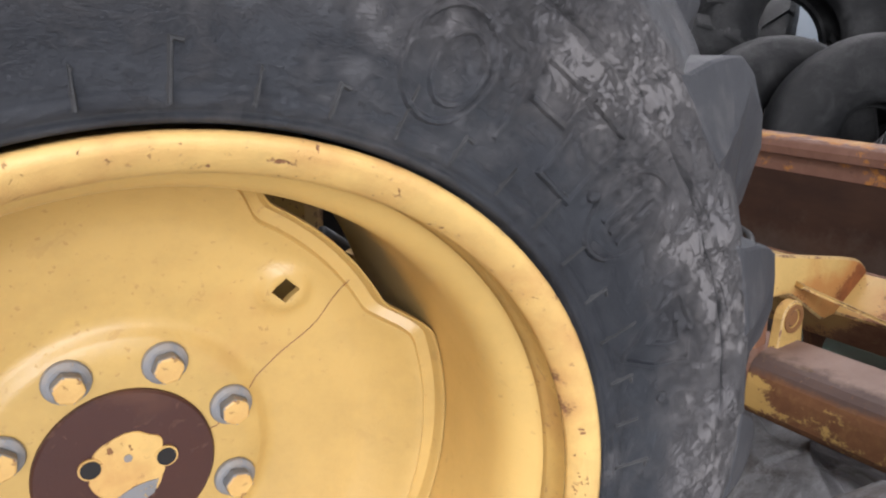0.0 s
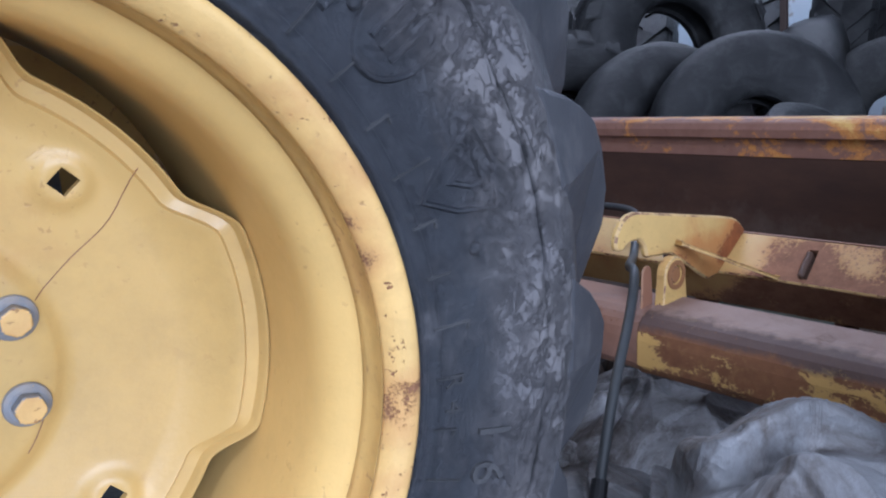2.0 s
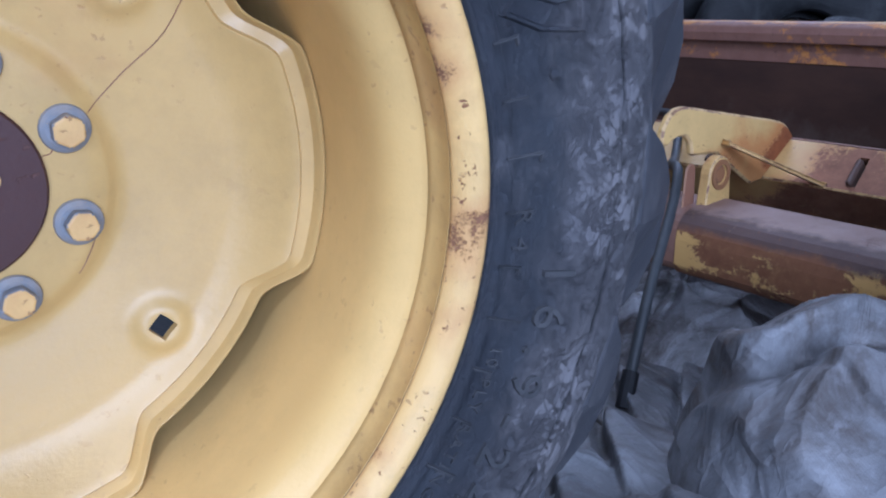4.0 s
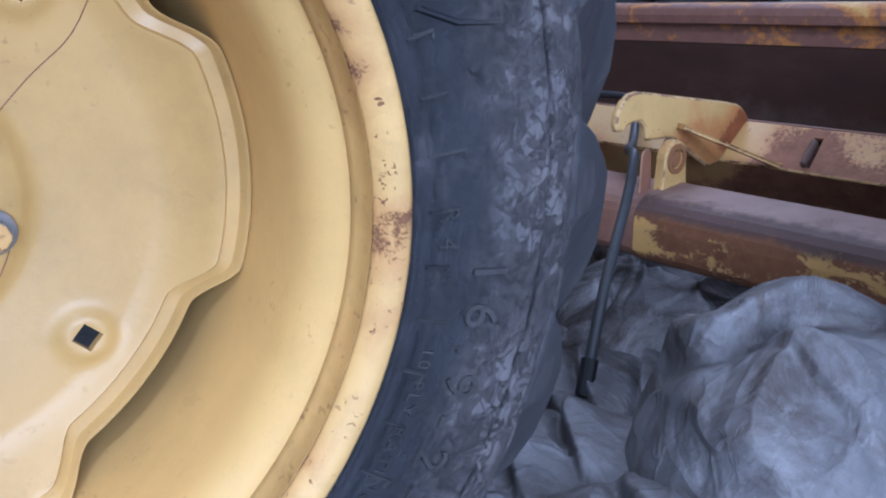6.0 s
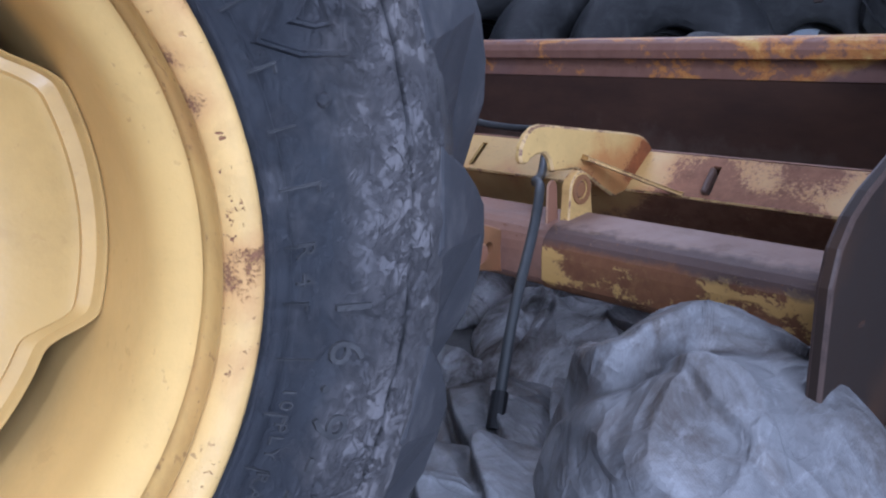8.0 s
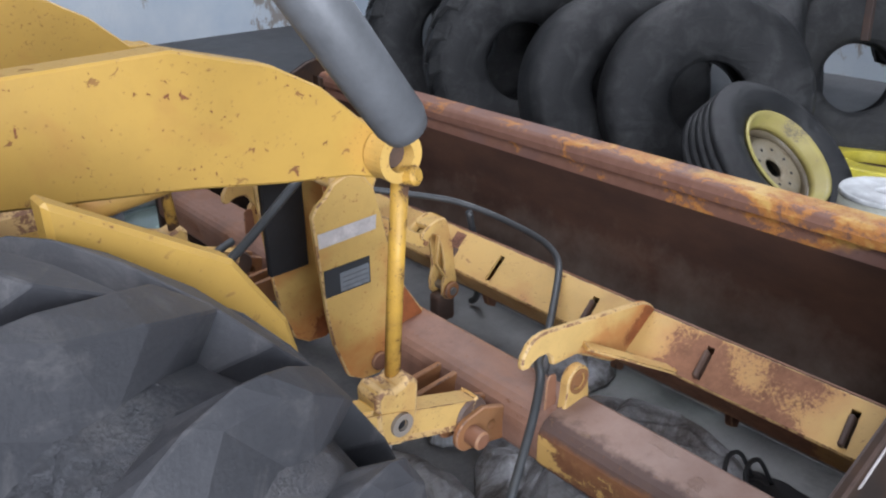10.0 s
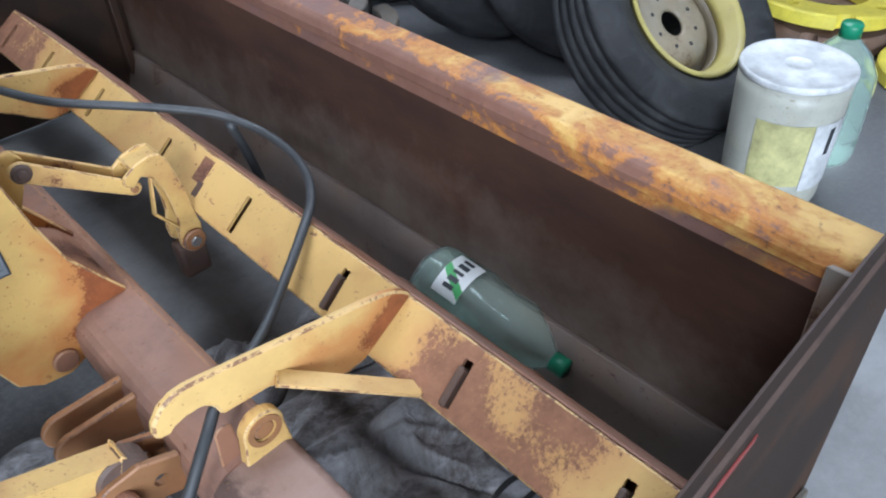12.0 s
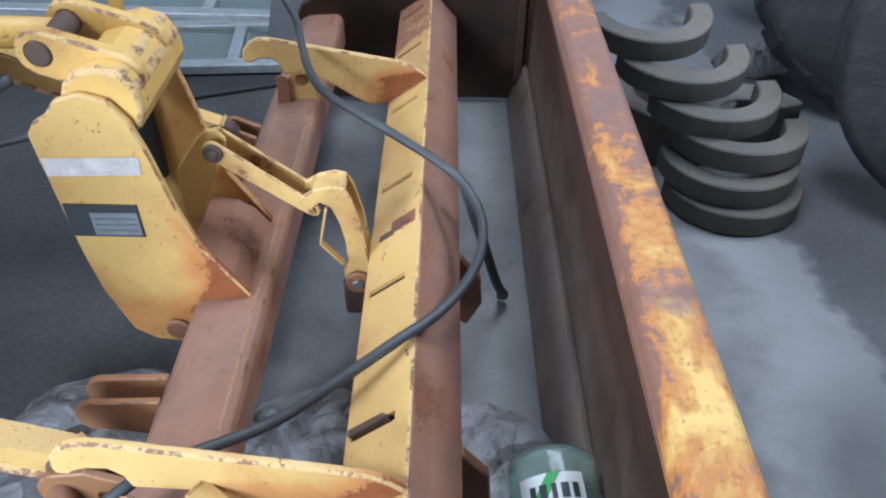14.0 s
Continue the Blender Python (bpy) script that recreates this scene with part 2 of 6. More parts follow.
def worn_edge(name, paint, bare, share):
    """The rubbed corner of a painted part."""
    n = Nodes(name)
    mask = n.ramp(n.math("ADD", n.math("MULTIPLY", n.noise(22, 4), 0.6), n.math("MULTIPLY", n.noise(120, 5, 0.7), 0.4)), 0.62 - 0.24 * share, 0.68 - 0.24 * share)
    color = n.mix(mask, paint, n.mix(n.noise(60, 4), tuple(c * 0.6 for c in bare), tuple(c * 1.5 for c in bare)))
    n.bump(n.noise(140, 5, 0.7), 0.0012, 0.6)
    return n.done(color, 0.6)


m_edge = worn_edge("rubbed_yellow_edge", (0.58, 0.385, 0.16), (0.19, 0.095, 0.05), 0.50)
m_edge_rust = worn_edge("rubbed_rust_edge", (0.30, 0.155, 0.08), (0.10, 0.055, 0.04), 0.4)
EDGES = {m.name: m_edge for m in (m_rim, m_yellow, m_worn, m_beam, m_mast, m_hook)}
m_rust = painted("brown_rusted_steel", (0.23, 0.11, 0.065), 0.45, (0.12, 0.05, 0.028), 0.4, 7, 0.6)
m_tube = painted("red_brown_tube_rust", (0.262, 0.146, 0.104), 0.42, (0.205, 0.088, 0.042), 0.75, 9, 0.55, 0.28, bleed=0.6, stretch=(1, 0.45, 1))


def worn_sleeve():
    """The tube near its end: purple top painted paler as lit from above, dark bare corner, brown front with yellow
    paint left in flakes towards both ends.
    """
    n = Nodes("rusted_sleeve_with_yellow_flakes")
    split = n.add("ShaderNodeSeparateXYZ", Vector=n.coord)
    y, z = split.outputs["Y"], split.outputs["Z"]
    fine = n.noise(85, 9, 0.8)
    mid = n.noise(17, 8, 0.72, (1, 0.6, 1), 0.4)
    rust = n.mix(n.ramp(n.noise(9, 8, 0.7), 0.3, 0.7), (0.135, 0.052, 0.024), (0.255, 0.115, 0.048))
    rust = n.mix(n.math("MULTIPLY", n.ramp(n.noise(26, 8, 0.75), 0.52, 0.66), 0.6), rust, (0.30, 0.16, 0.06))
    left = n.math("ADD", n.math("MULTIPLY", n.ramp(y, 1.22, 0.90), 0.23), n.math("MULTIPLY", n.ramp(y, 1.40, 1.49), 0.24))
    band = n.math("MULTIPLY", n.ramp(z, 0.335, 0.300), n.ramp(z, 0.222, 0.252))
    keep = n.math("ADD", n.math("ADD", mid, n.math("MULTIPLY", n.math("SUBTRACT", fine, 0.5), 0.45)), n.math("SUBTRACT", n.math("MULTIPLY", n.math("ADD", left, 0.03), band), 0.02))
    paint = n.mix(n.noise(30, 5), (0.50, 0.29, 0.075), (0.60, 0.38, 0.13))
    color = n.mix(n.ramp(keep, 0.60, 0.64), rust, paint)
    bare = n.math("MULTIPLY", n.ramp(n.math("ADD", z, n.math("MULTIPLY", n.math("SUBTRACT", mid, 0.5), 0.05)), 0.318, 0.330), 0.85)
    color = n.mix(n.math("MULTIPLY", bare, n.ramp(fine, 0.66, 0.60)), color, n.mix(n.noise(12, 6), (0.062, 0.042, 0.040), (0.110, 0.075, 0.066)))
    # the top face gets a paler colour for the light from above
    dusty = n.ramp(n.math("ADD", z, n.math("MULTIPLY", n.math("SUBTRACT", n.noise(24, 7, 0.7), 0.5), 0.02)), 0.353, 0.360)
    color = n.mix(n.math("MULTIPLY", dusty, 0.9), color, n.mix(n.ramp(n.noise(6, 7, 0.65), 0.35, 0.65), (0.245, 0.146, 0.108), (0.335, 0.230, 0.185)))
    n.bump(n.math("ADD", n.math("MULTIPLY", n.ramp(keep, 0.60, 0.64), 0.6), n.noise(70, 8, 0.75)), 0.0016, 0.8)
    return n.done(color, 0.62)


m_sleeve = worn_sleeve()
m_stub = painted("dark_stub_rust", (0.085, 0.055, 0.043), 0.3, (0.11, 0.055, 0.035), 0.4, 12, 0.6)
m_bracket = painted("orange_rust_bracket", (0.26, 0.125, 0.05), 0.44, (0.17, 0.065, 0.03), 0.5, 9, 0.6)
m_post = painted("worn_grey_post", (0.25, 0.215, 0.18), 0.3, (0.13, 0.075, 0.05), 0.4, 8, 0.6)


def moldboard_rust():
    """Dark red-brown rolled plate, grey-brown towards the blade from dust and painted floor bounce, with a few pale
    smears.
    """
    n = Nodes("dark_moldboard_rust")
    split = n.add("ShaderNodeSeparateXYZ", Vector=n.coord)
    tone = n.mix(n.ramp(n.noise(3, 7, 0.65, (1, 0.6, 1.6)), 0.3, 0.7), (0.036, 0.019, 0.014), (0.085, 0.042, 0.026))
    # dust and light bounced off the floor, both mixed into the lower colour
    low = n.math("ADD", n.ramp(split.outputs["Z"], 0.56, 0.20), n.math("MULTIPLY", n.math("SUBTRACT", n.noise(6, 8, 0.7), 0.5), 1.6))
    tone = n.mix(n.math("MULTIPLY", n.ramp(low, 0.35, 1.1), 0.75), tone, (0.155, 0.122, 0.098))
    smear = n.ramp(n.noise(2.6, 8, 0.72, (1, 2.2, 1.0), 0.8), 0.69, 0.78)
    tone = n.mix(n.math("MULTIPLY", smear, 0.55), tone, (0.24, 0.21, 0.185))
    n.bump(n.noise(40, 7, 0.7), 0.0014, 0.6)
    n.bsdf.inputs["Specular IOR Level"].default_value = 0.3
    return n.done(tone, 0.6)


m_board = moldboard_rust()
m_plate = painted("dark_end_plate", (0.024, 0.0155, 0.0115), 0.32, (0.055, 0.028, 0.018), 0.4, 4, 0.65)
m_plate.node_tree.nodes["Principled BSDF"].inputs["Specular IOR Level"].default_value = 0.2
EDGES[m_plate.name] = worn_edge("rubbed_plate_edge", (0.060, 0.036, 0.027), (0.040, 0.024, 0.018), 0.45)
EDGES.update({m.name: m_edge_rust for m in (m_rust, m_tube, m_bracket)})
m_hub = painted("brown_hub_primer", (0.056, 0.020, 0.016), 0.05, (0.12, 0.06, 0.045), 0.3, 8, 0.5)
m_tyre = sidewall()


def lug_rubber():
    """Smooth worn rubber of the tread bars, rubbed to a dull grey with few scuffs."""
    n = Nodes("lug_rubber")
    base = n.mix(n.ramp(n.noise(5, 5), 0.3, 0.7), (0.034, 0.035, 0.040), (0.066, 0.066, 0.071))
    scuff = n.math("MULTIPLY", n.ramp(n.noise(13, 9, 0.75, warp=0.6), 0.52, 0.66), 0.55)
    color = n.mix(scuff, base, (0.13, 0.123, 0.122))
    n.bump(n.math("ADD", n.noise(60, 7, 0.7), n.math("MULTIPLY", n.noise(9, 4), 1.2)), 0.0022, 0.6)
    n.bsdf.inputs["Specular IOR Level"].default_value = 0.4
    return n.done(color, 0.55)


m_lug = lug_rubber()
m_old_tyre = rubber("old_grey_rubber", 0.017, 0.6, (0.11, 0.11, 0.11))
m_letter = rubber("raised_letter_rubber", 0.034, 0.55, (0.15, 0.145, 0.145), (0.34, 0.42))


def metal(name, tone, rough=0.45, metallic=0.8):
    n = Nodes(name)
    color = n.mix(n.ramp(n.noise(18, 8, 0.7), 0.35, 0.7), tuple(c * 0.7 for c in tone), tone)
    n.bump(n.noise(90, 4), 0.0008, 0.5)
    return n.done(color, n.add("ShaderNodeMapRange", Value=n.noise(30, 5), To_Min=rough - 0.1, To_Max=rough + 0.2).outputs[0], metallic)


m_blade = painted("worn_blade_steel", (0.17, 0.135, 0.115), 0.35, (0.10, 0.065, 0.05), 0.5, 5, 0.5)
m_zinc = painted("zinc_with_yellow_overspray", (0.215, 0.222, 0.235), 0.42, (0.46, 0.31, 0.12), 0.6, 30, 0.45, 0.2, bleed=0.3)
m_steel = metal("bare_grey_steel", (0.36, 0.35, 0.34), 0.4, 0.8)
m_grey = metal("grey_painted_bar", (0.125, 0.13, 0.138), 0.45, 0.1)
m_iron = painted("dusty_cast_iron", (0.105, 0.100, 0.088), 0.28, (0.115, 0.075, 0.05), 0.75, 9, 0.8, 0.3, bleed=0.4)
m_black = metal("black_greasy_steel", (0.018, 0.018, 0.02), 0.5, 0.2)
m_alu = metal("aluminium_profile", (0.55, 0.57, 0.58), 0.4, 0.7)


def plain(name, color, rough=0.5, vary=0.15, size=12.0):
    n = Nodes(name)
    shade = n.mix(n.ramp(n.noise(size, 7, 0.7), 0.3, 0.7), tuple(c * (1 - vary) for c in color), tuple(min(1, c * (1 + vary)) for c in color))
    n.bump(n.noise(size * 8, 4), 0.0008, 0.4)
    return n.done(shade, rough)


m_hose = plain("grey_black_hose_rubber", (0.042, 0.045, 0.047), 0.5, 0.3)
m_white = plain("white_pail_plastic", (0.50, 0.51, 0.51), 0.55, 0.4, 9)
m_paper = plain("white_label_paper", (0.72, 0.74, 0.72), 0.5, 0.05)
m_green = plain("green_label_print", (0.07, 0.36, 0.10), 0.5, 0.05)
m_cap = plain("green_bottle_cap", (0.015, 0.20, 0.10), 0.35, 0.1)
m_ink = plain("dark_print", (0.03, 0.035, 0.04), 0.5, 0.1)
m_silver = plain("worn_silver_decal", (0.50, 0.465, 0.45), 0.45, 0.3, 30)
m_panel = plain("grey_plate_panel", (0.17, 0.19, 0.21), 0.4, 0.2, 30)
m_shade_sack = plain("shade_black_sack_plastic", (0.022, 0.022, 0.024), 0.35, 0.4, 8)
m_lemon = plain("bright_yellow_casting", (0.60, 0.51, 0.06), 0.5, 0.3, 6)
m_dark = plain("dark_shed_steel", (0.03, 0.03, 0.032), 0.7, 0.3)
m_red = plain("red_smear", (0.20, 0.04, 0.035), 0.6, 0.3, 30)


def concrete():
    """Worn concrete: pale rubbed ground, oil and painted shade under the machine and a damp dark patch by the tyres."""
    n = Nodes("stained_concrete")
    split = n.add("ShaderNodeSeparateXYZ", Vector=n.coord)
    x, y = split.outputs["X"], split.outputs["Y"]
    base = n.mix(n.ramp(n.noise(1.3, 8, 0.65), 0.35, 0.68), (0.115, 0.116, 0.117), (0.27, 0.27, 0.264))
    base = n.mix(n.math("MULTIPLY", n.ramp(n.noise(3.2, 9, 0.7, warp=0.5), 0.55, 0.7), 0.6), base, (0.06, 0.058, 0.058))
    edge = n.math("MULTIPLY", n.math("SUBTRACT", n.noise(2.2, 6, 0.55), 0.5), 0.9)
    damp = n.ramp(n.math("ADD", x, edge), 3.52, 3.58)
    rubbed = n.math("MULTIPLY", n.ramp(n.math("ADD", x, edge), 3.16, 3.28), n.ramp(n.noise(2.0, 7, 0.65), 0.25, 0.5))
    base = n.mix(n.math("MULTIPLY", rubbed, 0.6), base, (0.29, 0.295, 0.295))
    base = n.mix(n.math("MULTIPLY", damp, 0.74), base, (0.055, 0.056, 0.060))
    # oily ground and the machine's shade, both painted dark into the floor colour
    oil_and_shade = n.math("MULTIPLY", n.ramp(n.math("ADD", x, edge), 2.15, 1.75), n.ramp(n.math("ADD", y, edge), 1.05, 1.45))
    base = n.mix(n.math("MULTIPLY", oil_and_shade, 0.86), base, (0.030, 0.030, 0.031))
    base = n.mix(n.math("MULTIPLY", n.ramp(n.noise(60, 5, 0.8), 0.45, 0.8), 0.25), base, (0.30, 0.295, 0.285))
    n.bump(n.math("ADD", n.noise(45, 8, 0.7), n.math("MULTIPLY", n.noise(4, 4), 2.0)), 0.004, 0.5)
    return n.done(base, n.add("ShaderNodeMapRange", Value=n.noise(6, 6), To_Min=0.50, To_Max=0.85).outputs[0])


def limewash():
    n = Nodes("peeling_blue_white_limewash")
    base = n.mix(n.ramp(n.noise(0.9, 5), 0.3, 0.7), (0.50, 0.60, 0.70), (0.74, 0.79, 0.82))
    peel = n.ramp(n.noise(2.6, 9, 0.7, stretch=(1, 1, 0.6), warp=0.3), 0.57, 0.61)
    base = n.mix(peel, base, (0.36, 0.33, 0.30))
    n.bump(n.math("ADD", n.math("MULTIPLY", peel, -1.0), n.noise(30, 6)), 0.006, 0.6)
    return n.done(base, 0.85)


def sack_cloth(name, tone):
    """Woven plastic cloth: grey-blue sheen, brown dirt clouds, pale streaks painted as weave sheen, fine square weave.
    """
    n = Nodes(name)
    base = n.mix(n.ramp(n.noise(3.5, 6, 0.6), 0.3, 0.7), tuple(tone * c for c in (0.100, 0.100, 0.103)), tuple(tone * c for c in (0.265, 0.266, 0.274)))
    base = n.mix(n.math("MULTIPLY", n.ramp(n.noise(4.5, 9, 0.74, warp=0.8), 0.44, 0.60), 0.9), base, (0.074, 0.061, 0.053))
    # sheen of the weave, painted as pale streaks
    base = n.mix(n.math("MULTIPLY", n.ramp(n.noise(16, 9, 0.78, (1, 2.2, 1), 0.4), 0.52, 0.70), 0.45), base, tuple(min(0.6, tone * c) for c in (0.33, 0.335, 0.35)))
    base = n.mix(n.math("MULTIPLY", n.ramp(n.noise(60, 6, 0.75), 0.56, 0.70), 0.35), base, (0.06, 0.055, 0.05))
    waves = []
    for axis in ("X", "Y"):
        node = n.add("ShaderNodeTexWave", Vector=n.coord, Scale=95, Distortion=1.2, Detail=1)
        node.bands_direction = axis
        waves.append(node.outputs["Fac"])
    weave = n.math("MULTIPLY", waves[0], waves[1])
    lines = []
    for scale, share in ((3.2, 1.0), (7.5, 0.5), (16.0, 0.16)):
        off = n.math("ABSOLUTE", n.math("SUBTRACT", n.noise(scale, 2, 0.5, (1, 1.5, 1), 0.9), 0.5))
        lines.append(n.math("MULTIPLY", n.ramp(off, 0.075, 0.0), share))
    crease = n.math("ADD", n.math("ADD", lines[0], lines[1]), lines[2])
    n.bump(n.math("ADD", n.math("MULTIPLY", weave, 0.03), n.math("ADD", n.math("MULTIPLY", crease, 0.45), n.math("MULTIPLY", n.noise(30, 6, 0.65), 0.22))), 0.010, 0.6)
    return n.done(base, n.add("ShaderNodeMapRange", Value=n.noise(8, 5), To_Min=0.42, To_Max=0.70).outputs[0])


def glassy(name, tint, rough, ior=1.3):
    n = Nodes(name)
    n.bsdf.inputs["Transmission Weight"].default_value = 0.92
    n.bsdf.inputs["IOR"].default_value = ior
    n.bump(n.noise(16, 3), 0.004, 0.4)
    return n.done((*tint, 1), rough)


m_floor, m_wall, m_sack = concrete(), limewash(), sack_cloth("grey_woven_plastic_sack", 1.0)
m_full_sack = sack_cloth("dirty_woven_plastic_sack", 1.02)
m_pale_sack = sack_cloth("pale_woven_plastic_sack", 1.7)
m_bottle = glassy("green_tinted_bottle_plastic", (0.74, 0.88, 0.82), 0.05, 1.32)
m_glass = glassy("greenish_pane_glass", (0.75, 0.9, 0.85), 0.03, 1.45)
m_plaster = plain("grey_plaster", (0.22, 0.22, 0.215), 0.85, 0.2, 3)
m_roof = plain("grey_roof_sheet", (0.14, 0.145, 0.15), 0.6, 0.2, 2)

# ---- mesh helpers ----


def part(name, bm, material, parent=None, label="", matrix=None, smooth=False):
    bmesh.ops.recalc_face_normals(bm, faces=bm.faces)
    me = bpy.data.meshes.new(name)
    bm.to_mesh(me)
    bm.free()
    if smooth:
        for p in me.polygons:
            p.use_smooth = True
    me.materials.append(material)
    me.materials.append(EDGES.get(material.name, material))
    ob = new(name, me)
    if parent:
        ob.parent = parent
    if matrix:
        ob.matrix_basis = matrix
    return tagged(ob, label)


def thing(name, label, category, place=None, group="", kind=""):
    ob = new(name)
    if place:
        ob.matrix_basis = place
    return tagged(ob, label, category, group, kind)


def bevel(bm, width, segments=1, angle=30):
    edges = [e for e in bm.edges if len(e.link_faces) == 2 and e.calc_face_angle(0) > radians(angle)]
    if width and edges:
        bmesh.ops.bevel(bm, geom=edges, offset=width, segments=segments, affect="EDGES", profile=0.5, clamp_overlap=True, material=1)
    return bm


def block(x0, x1, y0, y1, z0, z1, width=0.0, segments=1):
    bm = bmesh.new()
    bmesh.ops.create_cube(bm, size=1, matrix=Matrix.LocRotScale(((x0 + x1) / 2, (y0 + y1) / 2, (z0 + z1) / 2), None, (x1 - x0, y1 - y0, z1 - z0)))
    return bevel(bm, width, segments)


def plate(outline, y0, y1, width=0.003, segments=1):
    """A plate cut to an outline in x and z, between two y."""
    bm = bmesh.new()
    face = bm.faces.new([bm.verts.new((x, y0, z)) for x, z in outline])
    moved = bmesh.ops.extrude_face_region(bm, geom=[face])
    bmesh.ops.translate(bm, vec=(0, y1 - y0, 0), verts=[v for v in moved["geom"] if isinstance(v, bmesh.types.BMVert)])
    bmesh.ops.recalc_face_normals(bm, faces=bm.faces)
    return bevel(bm, width, segments)


def arc(cx, cz, r, a0, a1, steps):
    return [(cx + r * math.cos(radians(a0 + (a1 - a0) * i / steps)), cz + r * math.sin(radians(a0 + (a1 - a0) * i / steps))) for i in range(steps + 1)]


def lathe(profile, steps=64, closed=True):
    """Turns a profile of (radius, depth) round the y axis."""
    bm = bmesh.new()
    rings = []
    for i in range(steps):
        a = 2 * math.pi * i / steps
        rings.append([bm.verts.new((r * math.cos(a), d, r * math.sin(a))) for r, d in profile])
    count = len(profile)
    for i in range(steps):
        one, two = rings[i], rings[(i + 1) % steps]
        for k in range(count if closed else count - 1):
            quad = [one[k], two[k], two[(k + 1) % count], one[(k + 1) % count]]
            bm.faces.new(quad)
    bmesh.ops.remove_doubles(bm, verts=bm.verts, dist=1e-6)
    return bm


def rod(points, radius, steps=10, smooth_path=0, radii=None):
    """A round bar or hose along points, rounded by Catmull-Rom when smooth_path > 0."""
    pts = [Vector(p) for p in points]
    if smooth_path:
        out = []
        ext = [2 * pts[0] - pts[1], *pts, 2 * pts[-1] - pts[-2]]
        for i in range(1, len(ext) - 2):
            a, b, c, d = ext[i - 1:i + 3]
            for k in range(smooth_path):
                t = k / smooth_path
                out.append(0.5 * ((2 * b) + (c - a) * t + (2 * a - 5 * b + 4 * c - d) * t * t + (3 * b - a - 3 * c + d) * t ** 3))
        pts = out + [pts[-1]]
    bm = bmesh.new()
    rings, side = [], None
    for i, p in enumerate(pts):
        way = (pts[min(i + 1, len(pts) - 1)] - pts[max(i - 1, 0)]).normalized()
        side = way.orthogonal().normalized() if side is None else (side - way * side.dot(way)).normalized()
        other = way.cross(side)
        r = radii[i] if radii else radius
        rings.append([bm.verts.new(p + r * (math.cos(2 * math.pi * k / steps) * side + math.sin(2 * math.pi * k / steps) * other)) for k in range(steps)])
    for one, two in zip(rings, rings[1:]):
        for k in range(steps):
            bm.faces.new([one[k], one[(k + 1) % steps], two[(k + 1) % steps], two[k]])
    bm.faces.new(rings[0])
    bm.faces.new(rings[-1])
    return bm


def bar(p, q, wide, thick, up=(0, 0, 1), width=0.003):
    """A flat bar from p to q; thick is measured along up as far as it goes."""
    p, q, up = Vector(p), Vector(q), Vector(up)
    way = (q - p).normalized()
    side = way.cross(up).normalized()
    top = side.cross(way)
    bm = bmesh.new()
    bmesh.ops.create_cube(bm, size=1)
    for v in bm.verts:
        c = v.co.copy()
        v.co = (p + q) / 2 + way * c.x * (q - p).length + side * c.y * wide + top * c.z * thick
    return bevel(bm, width)


def drum(center, axis, radius, length, steps=24, width=0.002):
    bm = bmesh.new()
    turn = Vector(axis).to_track_quat("Z", "Y").to_matrix().to_4x4()
    bmesh.ops.create_cone(bm, cap_ends=True, segments=steps, radius1=radius, radius2=radius, depth=length, matrix=Matrix.Translation(center) @ turn)
    return bevel(bm, width, 1, 60)


def cut(ob, cutters):
    """Cuts holes through ob by the given bmeshes and leaves plain mesh data."""
    made = []
    for bm in cutters:
        bmesh.ops.recalc_face_normals(bm, faces=bm.faces)
        me = bpy.data.meshes.new("cutter")
        bm.to_mesh(me)
        bm.free()
        c = new("cutter", me)
        c.matrix_world = ob.matrix_basis
        made.append(c)
        mod = ob.modifiers.new("hole", "BOOLEAN")
        mod.operation, mod.object, mod.solver = "DIFFERENCE", c, "EXACT"
    parent, ob.parent = ob.parent, None
    bpy.context.view_layer.update()
    me = bpy.data.meshes.new_from_object(ob.evaluated_get(bpy.context.evaluated_depsgraph_get()))
    ob.modifiers.clear()
    ob.data = me
    ob.parent = parent
    for c in made:
        bpy.data.objects.remove(c)
    return ob


def lathe_at(center, r0, r1, thick):
    """A flat ring about an axis along y."""
    bm = lathe([(r0, -thick / 2), (r1, -thick / 2), (r1, thick / 2), (r0, thick / 2)], 28, True)
    bm.transform(Matrix.Translation(center))
    return bm


def round_end(p, q, r0, r1, steps=8):
    """Outline in x, z of a link with round ends about p and q."""
    a = math.degrees(math.atan2(q[1] - p[1], q[0] - p[0]))
    return arc(*p, r0, a + 90, a + 270, steps) + arc(*q, r1, a - 90, a + 90, steps)


# ---- the shed ----
def setting(name, bm, material, label, category, smooth=False):
    return tagged(part(name, bm, material, smooth=smooth), label, category, kind="structure")


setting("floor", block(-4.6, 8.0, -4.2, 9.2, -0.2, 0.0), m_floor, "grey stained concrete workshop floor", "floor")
setting("wall_east", block(7.6, 7.9, -4.0, 9.0, 0.0, 4.6), m_wall, "blue-white limewashed wall with peeling paint", "wall")
setting("wall_north", block(-4.4, 7.6, 8.6, 8.9, 0.0, 4.6), m_wall, "blue-white limewashed wall behind the tyres", "wall")
setting("wall_west", block(-4.7, -4.4, -4.0, 9.0, 0.0, 4.6), m_plaster, "plain grey plastered shed wall", "wall")
setting("wall_south_left", block(-4.4, -3.1, -4.3, -4.0, 0.0, 4.6), m_plaster, "plain grey plastered wall beside the door", "wall")
setting("wall_south_right", block(1.3, 7.6, -4.3, -4.0, 0.0, 4.6), m_plaster, "plain grey plastered wall beside the door", "wall")
setting("wall_south_top", block(-3.1, 1.3, -4.3, -4.0, 3.8, 4.6), m_plaster, "plain grey plastered wall above the door", "wall")
